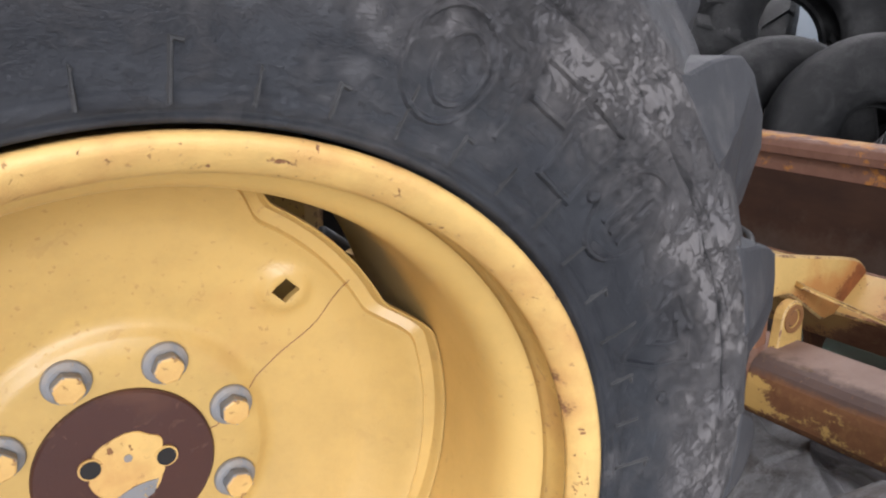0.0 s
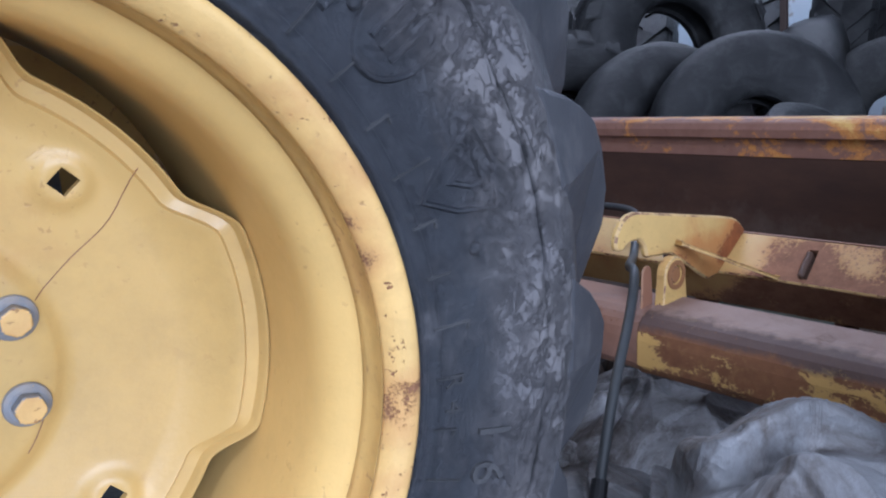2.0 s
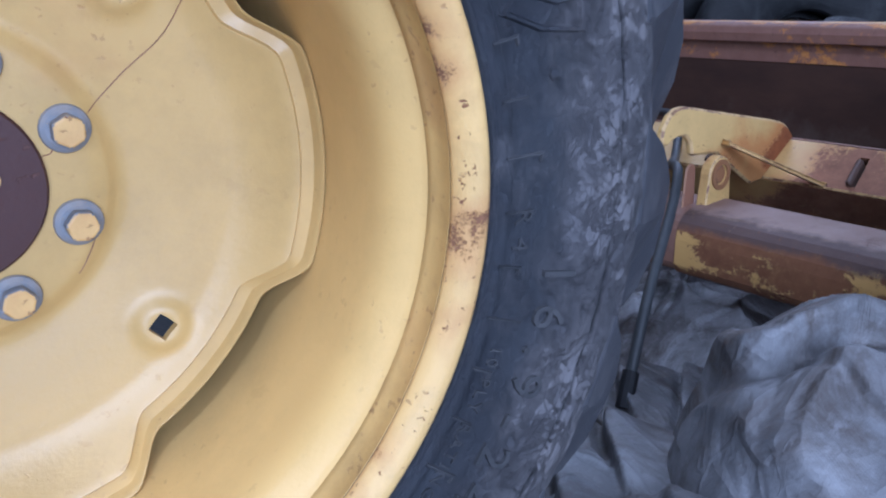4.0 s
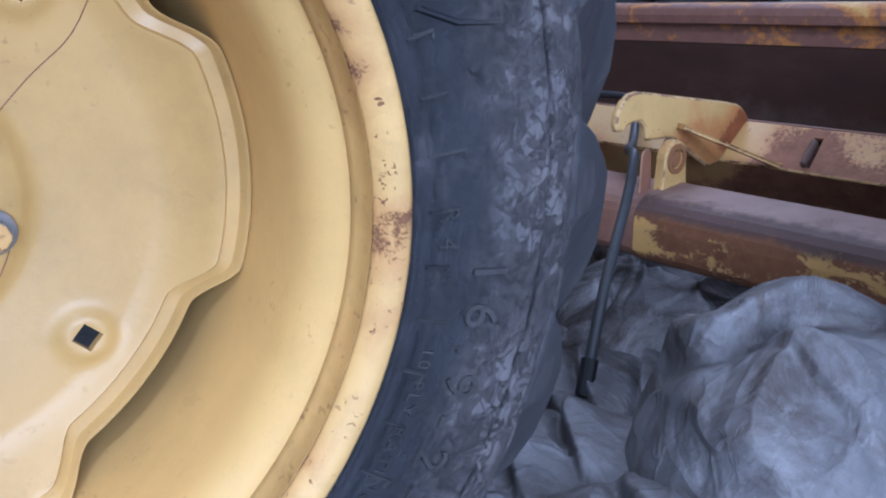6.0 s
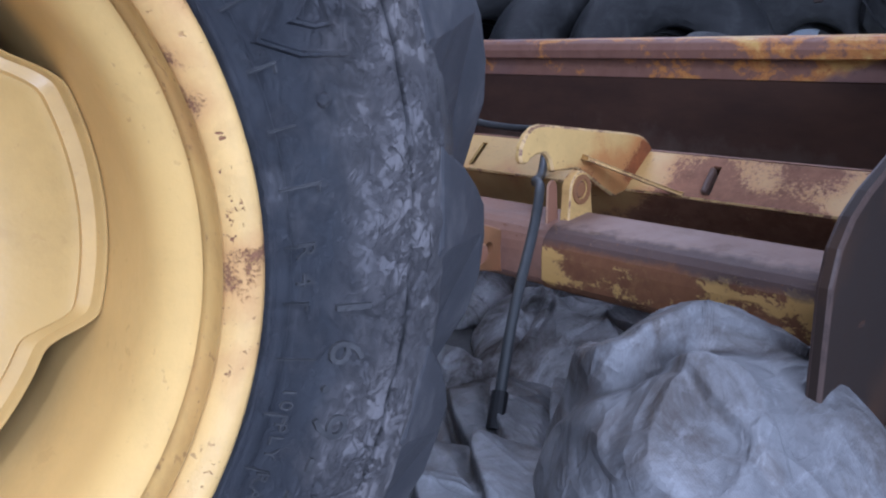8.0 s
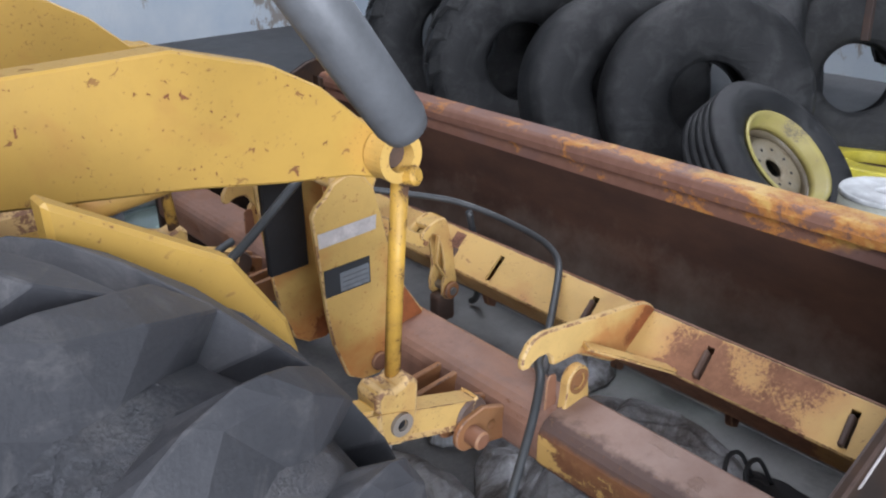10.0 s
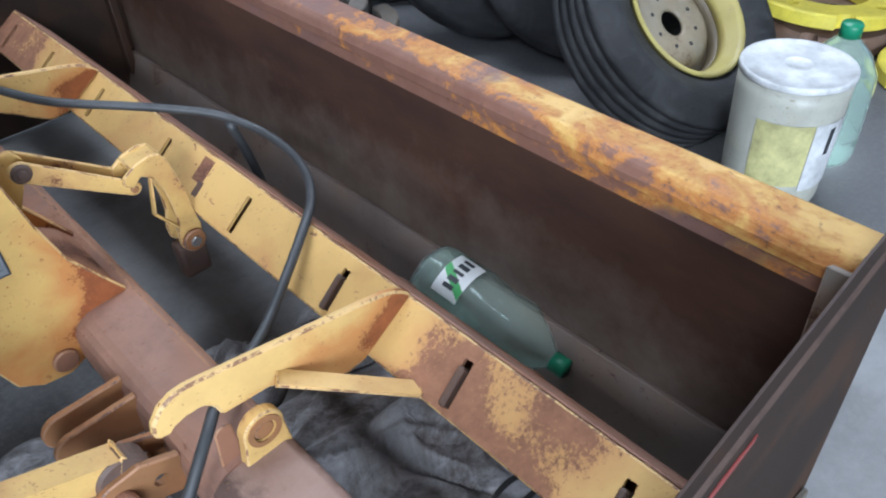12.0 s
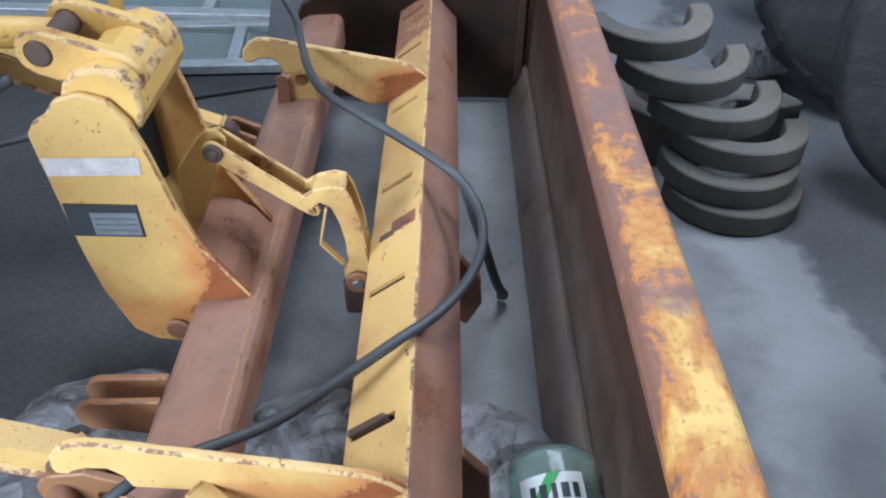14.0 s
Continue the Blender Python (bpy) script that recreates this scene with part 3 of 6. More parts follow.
ceiling = setting("ceiling", block(-4.7, 7.9, -4.3, 9.0, 4.6, 4.7), m_roof, "grey sheet roof with two roof lights", "ceiling")
cut(ceiling, [block(-2.6, -1.0, -1.9, 0.1, 4.4, 4.9), block(2.2, 3.6, 2.0, 4.8, 4.4, 4.9), block(5.3, 6.7, 2.0, 4.8, 4.4, 4.9)])

# ---- the tractor: rear wheel and linkage ----
tractor = thing("tractor", "yellow industrial tractor with dusty rear tyre and three-point linkage", "tractor", pose(0.5606, 1.2, 0))
tractor_inv = tractor.matrix_basis.inverted()


def tpart(name, bm, material, label="", matrix=None, smooth=False, parent=None):
    """A part of the tractor, given in world places."""
    return part(name, bm, material, parent or tractor, label, (tractor_inv @ matrix) if matrix else tractor_inv.copy(), smooth)


WHEEL = pose(0.5606, 1.0154, 0.6463, 3.4, 0, -2.83)
RIM = [(0.3060, 0.0450), (0.3045, 0.0475), (0.3020, 0.0500), (0.2985, 0.0535), (0.2945, 0.0580), (0.2905, 0.0635), (0.2875, 0.0700), (0.2855, 0.0780), (0.2845, 0.0880), (0.2852, 0.105), (0.2888, 0.17), (0.2890, 0.30),
       (0.300, 0.34), (0.3015, 0.375), (0.332, 0.392), (0.336, 0.388), (0.318, 0.34), (0.310, 0.30), (0.3105, 0.10), (0.3112, 0.052)]
rim = tpart("wheel_rim", lathe(RIM, 128), m_rim, "cream yellow painted steel rim barrel", WHEEL, True)
tpart("bead_seat", lathe([(0.3073, 0.0176), (0.3082, 0.0200), (0.3086, 0.0300), (0.3084, 0.0400), (0.3062, 0.0452), (0.3112, 0.0510), (0.3118, 0.0240)], 128), m_seat, "dirty yellow groove inside the rim flange", WHEEL, True)
rim.data.set_sharp_from_angle(angle=radians(50))
tpart("rim_flange", lathe([(0.3074, 0.0172), (0.3080, 0.0145), (0.3096, 0.0112), (0.3125, 0.0075), (0.3170, 0.0035), (0.3225, 0.0005), (0.3275, -0.0010), (0.3310, 0.0005), (0.3325, 0.006), (0.331, 0.018), (0.322, 0.022), (0.3125, 0.0215)], 128), m_flange, "yellow rim flange with rust chips", WHEEL, True)


HOLE_TURN, HOLE_R = 45.6, 0.203


def disc_depth(r):
    """Depth of the dished disc's face at a radius: a flat seat, a step, then a dish that comes forward to the edge."""
    d = 0.234 if r < 0.118 else 0.234 + 0.008 * min(1, (r - 0.118) / 0.012) if r < 0.135 else 0.242 - 0.019 * ((r - 0.135) / 0.08) if r < 0.215 else 0.223 - 0.036 * min(1, (r - 0.215) / 0.050) ** 1.5
    return d


def boss(q):
    """Height of the pressed collar round a square hole at a distance from its middle."""
    return 0.0075 * math.exp(-((q - 0.014) / 0.009) ** 2) if q > 0.014 else 0.0075 - 0.003 * (1 - q / 0.014)


def disc_mesh():
    """The dished wheel disc with four scalloped slots and a turned hem at its edge."""
    bm = bmesh.new()
    steps = 288
    inner = [0.0, 0.2, 0.34, 0.40, 0.415, 0.43, 0.45, 0.475] + [0.50 + 0.0145 * i for i in range(29)]
    hem = [(0.0225, 0.0), (0.0205, -0.0012), (0.0188, 0.0002), (0.0170, 0.0035), (0.0060, 0.0010), (0.0042, -0.0040), (0.0030, -0.0090), (0.0018, -0.0105), (0.0006, -0.0100), (0.0, -0.0060)]
    front, back = [], []
    for i in range(steps):
        a = 360.0 * i / steps
        off = abs(((a - 45 + 45) % 90) - 45)
        u = min(1.0, max(0.0, (26.5 - off) / 11.0))
        u = u * u * (3 - 2 * u)
        edge = 0.2885 - 0.026 * u
        face = edge - 0.0225
        low = disc_depth(face)
        line = [(f * face / 0.906, disc_depth(f * face / 0.906)) for f in inner if f < 0.90] + [(edge - e, low + d) for e, d in hem]
        ring_f, ring_b = [], []
        for r, d in line:
            x, z = r * math.cos(radians(a)), r * math.sin(radians(a))
            for k in range(4):
                t = radians(HOLE_TURN + 90 * k)
                q = math.hypot(x - HOLE_R * math.cos(t), z - HOLE_R * math.sin(t))
                if q < 0.045:
                    d -= boss(q)
            ring_f.append(bm.verts.new((x, d, z)))
            ring_b.append(bm.verts.new((x, d + 0.008, z)))
        front.append(ring_f)
        back.append(ring_b)
    n = len(front[0])
    for i in range(steps):
        j = (i + 1) % steps
        for k in range(n - 1):
            bm.faces.new([front[i][k], front[i][k + 1], front[j][k + 1], front[j][k]]).material_index = int(k >= n - 3)
            bm.faces.new([back[i][k], back[j][k], back[j][k + 1], back[i][k + 1]])
        bm.faces.new([front[i][n - 1], back[i][n - 1], back[j][n - 1], front[j][n - 1]]).material_index = 1
    bmesh.ops.remove_doubles(bm, verts=bm.verts, dist=1e-6)
    return bm


disc = part("wheel_disc", disc_mesh(), m_disc, None, "", WHEEL, True)
holes = []
for k in range(4):
    hole = block(-0.0088, 0.0088, 0.1, 0.3, -0.0088, 0.0088)
    a = radians(HOLE_TURN + 90 * k)
    hole.transform(Matrix.Translation((HOLE_R * math.cos(a), 0, HOLE_R * math.sin(a))) @ Matrix.Rotation(-a, 4, "Y"))
    holes.append(hole)
cut(disc, holes)
disc.parent, disc.matrix_basis = tractor, tractor_inv @ WHEEL
tagged(disc, "dished yellow wheel disc with square holes")
for p in disc.data.polygons:
    p.use_smooth = True
disc.data.set_sharp_from_angle(angle=radians(38))

hub_plate = tpart("hub_plate", lathe([(0.0, 0.2285), (0.0728, 0.2280), (0.0748, 0.230), (0.0753, 0.241), (0.0, 0.241)], 64, False), m_hub, "dark brown primed hub face", WHEEL, True)
hub_plate.data.set_sharp_from_angle(angle=radians(12))
blob = []
for k in range(72):
    a = 2 * math.pi * k / 72
    ragged = 0.10 * noise.noise(Vector((math.cos(a) * 1.6, math.sin(a) * 1.6, 3.1))) + 0.05 * noise.noise(Vector((math.cos(a) * 6, math.sin(a) * 6, 1.4)))
    r = 0.0350 * (1 + ragged) - 0.007 * max(0.0, math.cos(a - radians(168))) ** 12 - 0.009 * max(0.0, math.cos(a - radians(2))) ** 14
    blob.append((r * math.cos(a) + 0.001, 0.93 * r * math.sin(a) + 0.004))
hub_cap = tpart("hub_paint", plate(blob, 0.2264, 0.2290, 0.0007), m_flange, "ragged yellow paint left on the hub centre", WHEEL)
for sx, sz in ((-0.029, 0.011), (0.032, 0.006)):
    part("tapped_hole", drum((sx, 0.2262, sz), (0, 1, 0), 0.0082, 0.004, 20, 0), m_black, hub_cap)
    part("hole_lip", lathe_at((sx, 0.2264, sz), 0.0083, 0.0100, 0.0022), m_flange, hub_cap)
part("centre_mark", drum((0.001, 0.2262, 0.013), (0, 1, 0), 0.0036, 0.0012, 18, 0), m_zinc, hub_cap)
bare = [(0.024 * f - 0.016 + 0.016 * f, -0.0265 + 0.012 * f + 0.004 * math.sin(math.pi * f)) for f in (0, 0.2, 0.4, 0.6, 0.8, 1.0)] + [(0.026 - 0.042 * f, -0.0165 - 0.0135 * math.sin(math.pi * (0.15 + 0.85 * f)) * 0.9 - 0.010 * f) for f in (0.15, 0.35, 0.55, 0.75, 0.92)]
part("bare_crescent", plate(bare, 0.2256, 0.2263, 0), m_zinc, hub_cap, "bare grey metal where the paint came off")
axle = tpart("axle_housing", lathe([(0.0, 0.262), (0.12, 0.265), (0.15, 0.32), (0.16, 0.9), (0.0, 0.9)], 40, False), m_black, "greasy dark axle housing", WHEEL, True)


def bolt_mesh():
    bm = lathe([(0.0, 0.2335), (0.0190, 0.2335), (0.0195, 0.2310), (0.0185, 0.2290), (0.0150, 0.2270), (0.0, 0.2265)], 28, False)
    return bm


first = None
for k in range(8):
    a = radians(22.5 + 45 * k)
    spot = WHEEL @ Matrix.Translation((0.100 * math.cos(a), 0, 0.100 * math.sin(a)))
    if first is None:
        first = tpart("wheel_bolt", bolt_mesh(), m_zinc, "zinc flange bolt with yellow overspray", spot, False)
        bm = bmesh.new()
        bmesh.ops.create_cone(bm, cap_ends=True, segments=6, radius1=0.0138, radius2=0.0138, depth=0.012, matrix=Matrix.Translation((0, 0.2208, 0)) @ Matrix.Rotation(radians(90), 4, "X"))
        head = part("bolt_head", bevel(bm, 0.0022, 2), m_zinc, first, "hexagon head with yellow overspray on its face")
        head.data.materials[1] = m_zinc
        head.data.materials.append(m_flange)
        for p in head.data.polygons:
            if abs(p.normal.y) > 0.9:
                p.material_index = 2
    else:
        b = new("wheel_bolt", first.data)
        b.parent, b.matrix_basis = tractor, tractor_inv @ spot
        h = new("bolt_head", head.data)
        h.parent, h.matrix_basis = b, Matrix.Rotation(0.4 * k, 4, "Y")
        tagged(b, "zinc flange bolt with yellow overspray")

# hairline cracks in the disc's paint, as radius and angle from end to end
for r0, a0, r1, a1 in ((0.121, 24, 0.248, 37), (0.116, -25, 0.121, -44), (0.0725, 12, 0.088, 16)):
    line = []
    for i in range(13):
        f = i / 12
        r, a = r0 + (r1 - r0) * f, radians(a0 + (a1 - a0) * f + 0.7 * math.sin(9 * f + a0))
        line.append((r * math.cos(a), disc_depth(r) - 0.0002, r * math.sin(a)))
    tpart("paint_crack", rod(line, 0.0005, 5), m_rust, "", WHEEL)

TYRE = [(0.3335, 0.017), (0.3365, 0.004), (0.3395, 0.002), (0.3415, 0.0030), (0.3435, 0.0005), (0.352, -0.0005), (0.3535, 0.0010), (0.358, -0.0015), (0.375, -0.0030), (0.395, -0.0055), (0.420, -0.0085),
        (0.445, -0.0105), (0.458, -0.0110), (0.462, -0.0070), (0.466, -0.0100), (0.485, -0.0080), (0.505, -0.0005), (0.530, 0.0220), (0.555, 0.0440), (0.578, 0.0660), (0.594, 0.0900),
        (0.601, 0.1200), (0.604, 0.1900), (0.601, 0.2600), (0.594, 0.3000), (0.578, 0.3300), (0.555, 0.3540), (0.500, 0.3900), (0.430, 0.4020), (0.370, 0.3950), (0.3345, 0.386)]


def tyre_mesh():
    """The tyre turned from its profile, with the front side drawn fine, scuffed and cracked towards the shoulder."""
    line = []
    for (r0, d0), (r1, d1) in zip(TYRE, TYRE[1:]):
        n = max(1, round(math.hypot(r1 - r0, d1 - d0) / 0.0035)) if r1 > r0 and r0 > 0.345 and d0 < 0.06 else 1
        line += [(r0 + (r1 - r0) * i / n, d0 + (d1 - d0) * i / n) for i in range(n)]
    line.append(TYRE[-1])
    bm = lathe(line, 420, False)
    for v in bm.verts:
        r = math.hypot(v.co.x, v.co.z)
        if 0.40 < r < 0.59 and v.co.y < 0.09:
            a = math.atan2(v.co.z, v.co.x)
            near = min(1.0, max(0.0, (r - 0.42) / 0.04))
            p = Vector((r * 60, a * 9, 3.0))
            q = Vector((r * 25, a * 14, 7.0))
            scar = math.exp(-abs(noise.noise(p)) / 0.09) * max(0.0, noise.noise(q) + 0.15)
            crease = math.exp(-((r - 0.4615 - 0.002 * noise.noise(Vector((a * 12, 0, 1)))) / 0.0022) ** 2)
            v.co.y += near * (0.0045 * scar + 0.0022 * noise.noise(q * 1.7)) + 0.0035 * crease * (0.6 + noise.noise(Vector((a * 20, 2, 1)))) + 0.0012 * noise.noise(q * 0.4)
    return bm


tyre = tpart("rear_tyre", tyre_mesh(), m_tyre, "dusty black industrial tractor tyre", WHEEL, True)


def lug_mesh(flip):
    """One chevron lug: from a point low on the sidewall over the shoulder to the crown."""
    # depth, outer radius, inner radius, upper foot, upper top, lower top, lower foot
    rows = [(-0.0028, 0.5035, 0.498, 17.2, 17.0, 6.9, 6.6), (0.0010, 0.513, 0.498, 17.6, 15.8, 6.6, 5.0), (0.0150, 0.545, 0.515, 16.4, 13.6, 6.4, 2.2), (0.0330, 0.578, 0.538, 14.6, 11.0, 6.3, -0.4), (0.0480, 0.604, 0.556, 12.6, 8.8, 6.0, -1.6),
            (0.0700, 0.632, 0.574, 10.0, 5.2, 0.8, -5.0), (0.0850, 0.641, 0.586, 8.4, 2.6, -2.8, -8.0), (0.120, 0.646, 0.597, 3.0, -2.0, -9.4, -12.0), (0.170, 0.648, 0.600, -4.0, -8.4, -15.6, -17.6), (0.215, 0.648, 0.600, -9.0, -13.0, -20.0, -21.5)]
    bm = bmesh.new()
    rings = []
    for d, ro, ri, f1, t1, t0, f0 in rows:
        if flip:
            d = 0.38 - d
        ring = []
        for r, a in ((ri, f0), (ro, t0), (ro, t1), (ri, f1)):
            ring.append(bm.verts.new((r * math.cos(radians(a)), d, r * math.sin(radians(a)))))
        rings.append(ring)
    for one, two in zip(rings, rings[1:]):
        for k in range(4):
            bm.faces.new([one[k], one[(k + 1) % 4], two[(k + 1) % 4], two[k]])
    bm.faces.new(rings[0])
    bm.faces.new(rings[-1])
    bmesh.ops.recalc_face_normals(bm, faces=bm.faces)
    return bevel(bm, 0.003, 1, 25)


for flip, phase in ((False, 27.8), (True, 37.8)):
    shared = None
    for k in range(18):
        place = WHEEL @ Matrix.Rotation(-radians(phase + 20 * k), 4, "Y")
        if shared is None:
            shared = tpart("tyre_lug", lug_mesh(flip), m_lug, "", place)
        else:
            lug = new("tyre_lug", shared.data)
            lug.parent, lug.matrix_basis = tractor, tractor_inv @ place


def side_depth(r):
    """Depth of the sidewall's surface at a radius."""
    for (r0, d0), (r1, d1) in zip(TYRE[1:], TYRE[2:]):
        if r0 <= r <= r1:
            return d0 + (d1 - d0) * (r - r0) / max(1e-6, r1 - r0)
    return 0.0


def wrap(bm, radius, angle, lift=0.0018):
    """Bends a flat drawing (x along, y up, z 0..1 as relief) round the sidewall, reading clockwise."""
    for v in bm.verts:
        x, y, z = v.co
        r = radius + y
        a = radians(angle) - x / radius
        v.co = (r * math.cos(a), side_depth(r) + 0.0012 - z * (lift + 0.0012), r * math.sin(a))
    return bm


def letters(text, size, spacing):
    """Filled letters with the built-in font, relief 0..1."""
    curve = bpy.data.curves.new("letters", "FONT")
    curve.body, curve.size, curve.space_character = text, size, spacing
    curve.extrude, curve.resolution_u = 0.5, 3
    ob = bpy.data.objects.new("letters", curve)
    scene.collection.objects.link(ob)
    bpy.context.view_layer.update()
    me = bpy.data.meshes.new_from_object(ob.evaluated_get(bpy.context.evaluated_depsgraph_get()))
    bm = bmesh.new()
    bm.from_mesh(me)
    bpy.data.objects.remove(ob)
    for v in bm.verts:
        v.co.z = min(1.0, max(0.0, v.co.z + 0.5))
    return bm


def strokes(line, width):
    """A raised line in a flat drawing, as one ribbon."""
    bm = bmesh.new()
    pts = [Vector(p) for p in line]
    shut = (pts[0] - pts[-1]).length < 1e-6
    if shut:
        pts = pts[:-1]
    count, rings = len(pts), []
    for i, p in enumerate(pts):
        before = pts[i - 1] if i or shut else p
        after = pts[(i + 1) % count] if i < count - 1 or shut else p
        one, two = (p - before).normalized() if p != before else None, (after - p).normalized() if p != after else None
        way = ((one or two) + (two or one)).normalized()
        side = Vector((-way.y, way.x)) / max(0.5, way.dot(two or one))
        rings.append([bm.verts.new((p.x + side.x * w * width, p.y + side.y * w * width, z)) for w, z in ((-0.9, 0), (-0.3, 1), (0.3, 1), (0.9, 0))])
    for i in range(count if shut else count - 1):
        one, two = rings[i], rings[(i + 1) % count]
        for k in range(3):
            bm.faces.new([one[k], one[k + 1], two[k + 1], two[k]])
    return bm


def islands(bm):
    """Splits a drawing into its separate characters."""
    seen, out = set(), []
    for start in bm.verts:
        if start in seen:
            continue
        stack, group = [start], []
        seen.add(start)
        while stack:
            v = stack.pop()
            group.append(v)
            for e in v.link_edges:
                w = e.other_vert(v)
                if w not in seen:
                    seen.add(w)
                    stack.append(w)
        one, where = bmesh.new(), {}
        for v in group:
            where[v] = one.verts.new(v.co)
        for f in {f for v in group for f in v.link_faces}:
            one.faces.new([where[v] for v in f.verts])
        out.append(one)
    return out


def circle(cx, cy, r, steps=28, squash=1.0):
    return [(cx + r * math.cos(2 * math.pi * i / steps), cy + squash * r * math.sin(2 * math.pi * i / steps)) for i in range(steps + 1)]


for char in islands(letters("16.9-24", 0.046, 1.57)):
    tpart("raised_character", wrap(char, 0.390, -8.2, 0.0034), m_letter, "raised rubber size lettering", WHEEL)
tpart("ply_lettering", wrap(letters("10 PLY RATING", 0.0165, 1.25), 0.3580, -19.5, 0.0018), m_letter, "small raised ply rating lettering", WHEEL)
tpart("type_lettering", wrap(letters("R 4", 0.022, 1.2), 0.356, -1.5, 0.0018), m_letter, "small raised tyre type lettering", WHEEL)
EMBLEMS = (("round_emblem", "raised oval rubber emblem", 0.406, 38.9, (circle(0, 0, 0.030, 28, 1.25), [(-0.012, -0.018), (-0.012, 0.018)], [(0.0, -0.018), (0.0, 0.018)], [(0.012, -0.018), (0.012, 0.018)])),
           ("triangle_emblem", "raised triangular rubber emblem", 0.404, 22.0, ([(0.002, -0.044), (-0.022, -0.012), (-0.031, 0.018), (0.002, 0.024), (0.036, 0.016), (0.024, -0.018), (0.002, -0.044)], [(-0.012, 0.004), (0.0, -0.016), (0.010, -0.002), (0.012, 0.010), (-0.006, 0.010)])),
           ("square_emblem", "raised angular rubber emblem", 0.404, 52.2, ([(-0.042, -0.030), (-0.042, 0.030), (-0.002, 0.030), (-0.002, 0.004), (-0.036, 0.004)], [(0.006, 0.030), (0.044, 0.030), (0.044, -0.028), (0.006, -0.028), (0.006, 0.008)])),
           ("ring_emblem", "raised ring-shaped rubber emblem", 0.398, 66.0, (circle(0, 0, 0.031, 30, 1.1), circle(0.006, 0.0, 0.017, 24, 1.3))))
for name, label, r, a, lines in EMBLEMS:
    first_line = None
    for line in lines:
        bm = wrap(strokes(line, 0.0036), r, a, 0.0032)
        if first_line is None:
            first_line = tpart(name, bm, m_tyre, label, WHEEL)
        else:
            part("emblem_line", bm, m_tyre, first_line)
for a, r0, r1 in [(x, 0.346, 0.366 + 0.012 * (i % 3 == 0)) for i, x in enumerate(range(-58, 130, 7))]:
    tick = strokes([(0, r0 - 0.36), (0.001, r1 - 0.36), (0.007 if int(a) % 2 else 0.0015, r1 - 0.361)], 0.0022)
    tpart("mould_tick", wrap(tick, 0.36, a, 0.0022), m_letter, "", WHEEL)
for a, r in ((13.4, 0.393), (44, 0.393), (86, 0.43)):
    bm = bmesh.new()
    bmesh.ops.create_uvsphere(bm, u_segments=12, v_segments=8, radius=0.0055, matrix=Matrix.Translation((r * math.cos(radians(a)), side_depth(r), r * math.sin(radians(a)))))
    tpart("vent_nub", bm, m_tyre, "", WHEEL, True)

# lift arms, lift links and lower links, a pair each
MID = 2.22
for side in (0, 1):
    def sy(y):
        return y if side == 0 else 2 * MID - y

    y0, y1 = sorted((sy(1.685), sy(1.695)))
    arm = tpart("lift_arm", plate([(0.86, 1.28), (1.20, 1.285), (1.36, 1.240), (1.45, 1.190), (1.545, 1.105)] + arc(1.580, 1.052, 0.055, 70, -110, 8) + [(1.50, 1.020), (1.366, 1.040), (1.211, 1.070), (0.86, 1.12)], y0 - 0.025, y1 + 0.025, 0.004), m_yellow_fresh, "bright yellow cast lift arm")
    tpart("lift_link", rod([(1.586, sy(1.628), 1.012), (1.588, sy(1.660), 0.75), (1.594, sy(1.688), 0.53)], 0.0175, 14), m_rod, "yellow lift link rod with chipped paint", smooth=True)
    eye = tpart("link_eye", lathe_at((1.574, sy(1.632), 1.051), 0.029, 0.049, 0.048), m_yellow, "rounded yellow lift link eye with an open middle")
    part("eye_bush", drum((1.577, sy(1.641), 1.051), (0, 1, 0), 0.0285, 0.012, 18, 0.002), m_stub, eye, "dark rusty bush inside the eye")
    part("eye_knob", drum((1.594, sy(1.610), 1.010), (0.35, -1, 0.25), 0.020, 0.040, 18, 0.007), m_rod, eye, "yellow knob of the joint")
    fork = tpart("link_clevis", plate([(1.524, 0.404), (1.572, 0.384), (1.608, 0.398), (1.622, 0.450), (1.628, 0.530), (1.600, 0.552), (1.585, 0.538), (1.560, 0.534), (1.530, 0.548), (1.512, 0.530), (1.514, 0.450)], sy(1.675) - 0.038, sy(1.675) + 0.038, 0.010, 3), m_worn, "worn yellow lift link clevis")
    part("clevis_sleeve", lathe_at((1.572, sy(1.637), 0.443), 0.014, 0.028, 0.018), m_post, fork, "grey worn sleeve round the pin")
    part("clevis_pin", drum((1.572, sy(1.641), 0.443), (0, 1, 0), 0.0135, 0.012, 18, 0.002), m_black, fork)
    low = tpart("lower_link", bar((1.00, sy(1.65), 0.645), (1.79, sy(1.665), 0.355), 0.034, 0.075, (0, 0, 1), 0.009), m_worn, "yellow lower link bar with worn top edge")
    tpart("ball_end", drum((1.795, sy(1.662), 0.342), (0, 1, 0), 0.050, 0.045, 24, 0.006), m_stub, "dark rusty lower link ball end")
    part("link_strap", bar((1.16, sy(1.655), 0.630), (1.50, sy(1.662), 0.508), 0.045, 0.012, (0, 0, 1), 0.003), m_yellow, low)
tpart("grey_strut", rod([(1.030, 1.180, 1.545), (1.200, 1.190, 1.318), (1.234, 1.192, 1.274), (1.244, 1.1925, 1.261), (1.248, 1.193, 1.256)], 0.030, 24, 0, [0.030, 0.030, 0.030, 0.026, 0.016]), m_grey, "smooth grey painted strut", smooth=True)
tpart("fender_arm", plate([(0.90, 1.24), (1.08, 1.12), (1.14, 1.02), (1.16, 0.93), (1.08, 0.92), (0.90, 0.98)], 1.30, 1.34, 0.006), m_yellow_fresh, "bright yellow bracket above the axle")
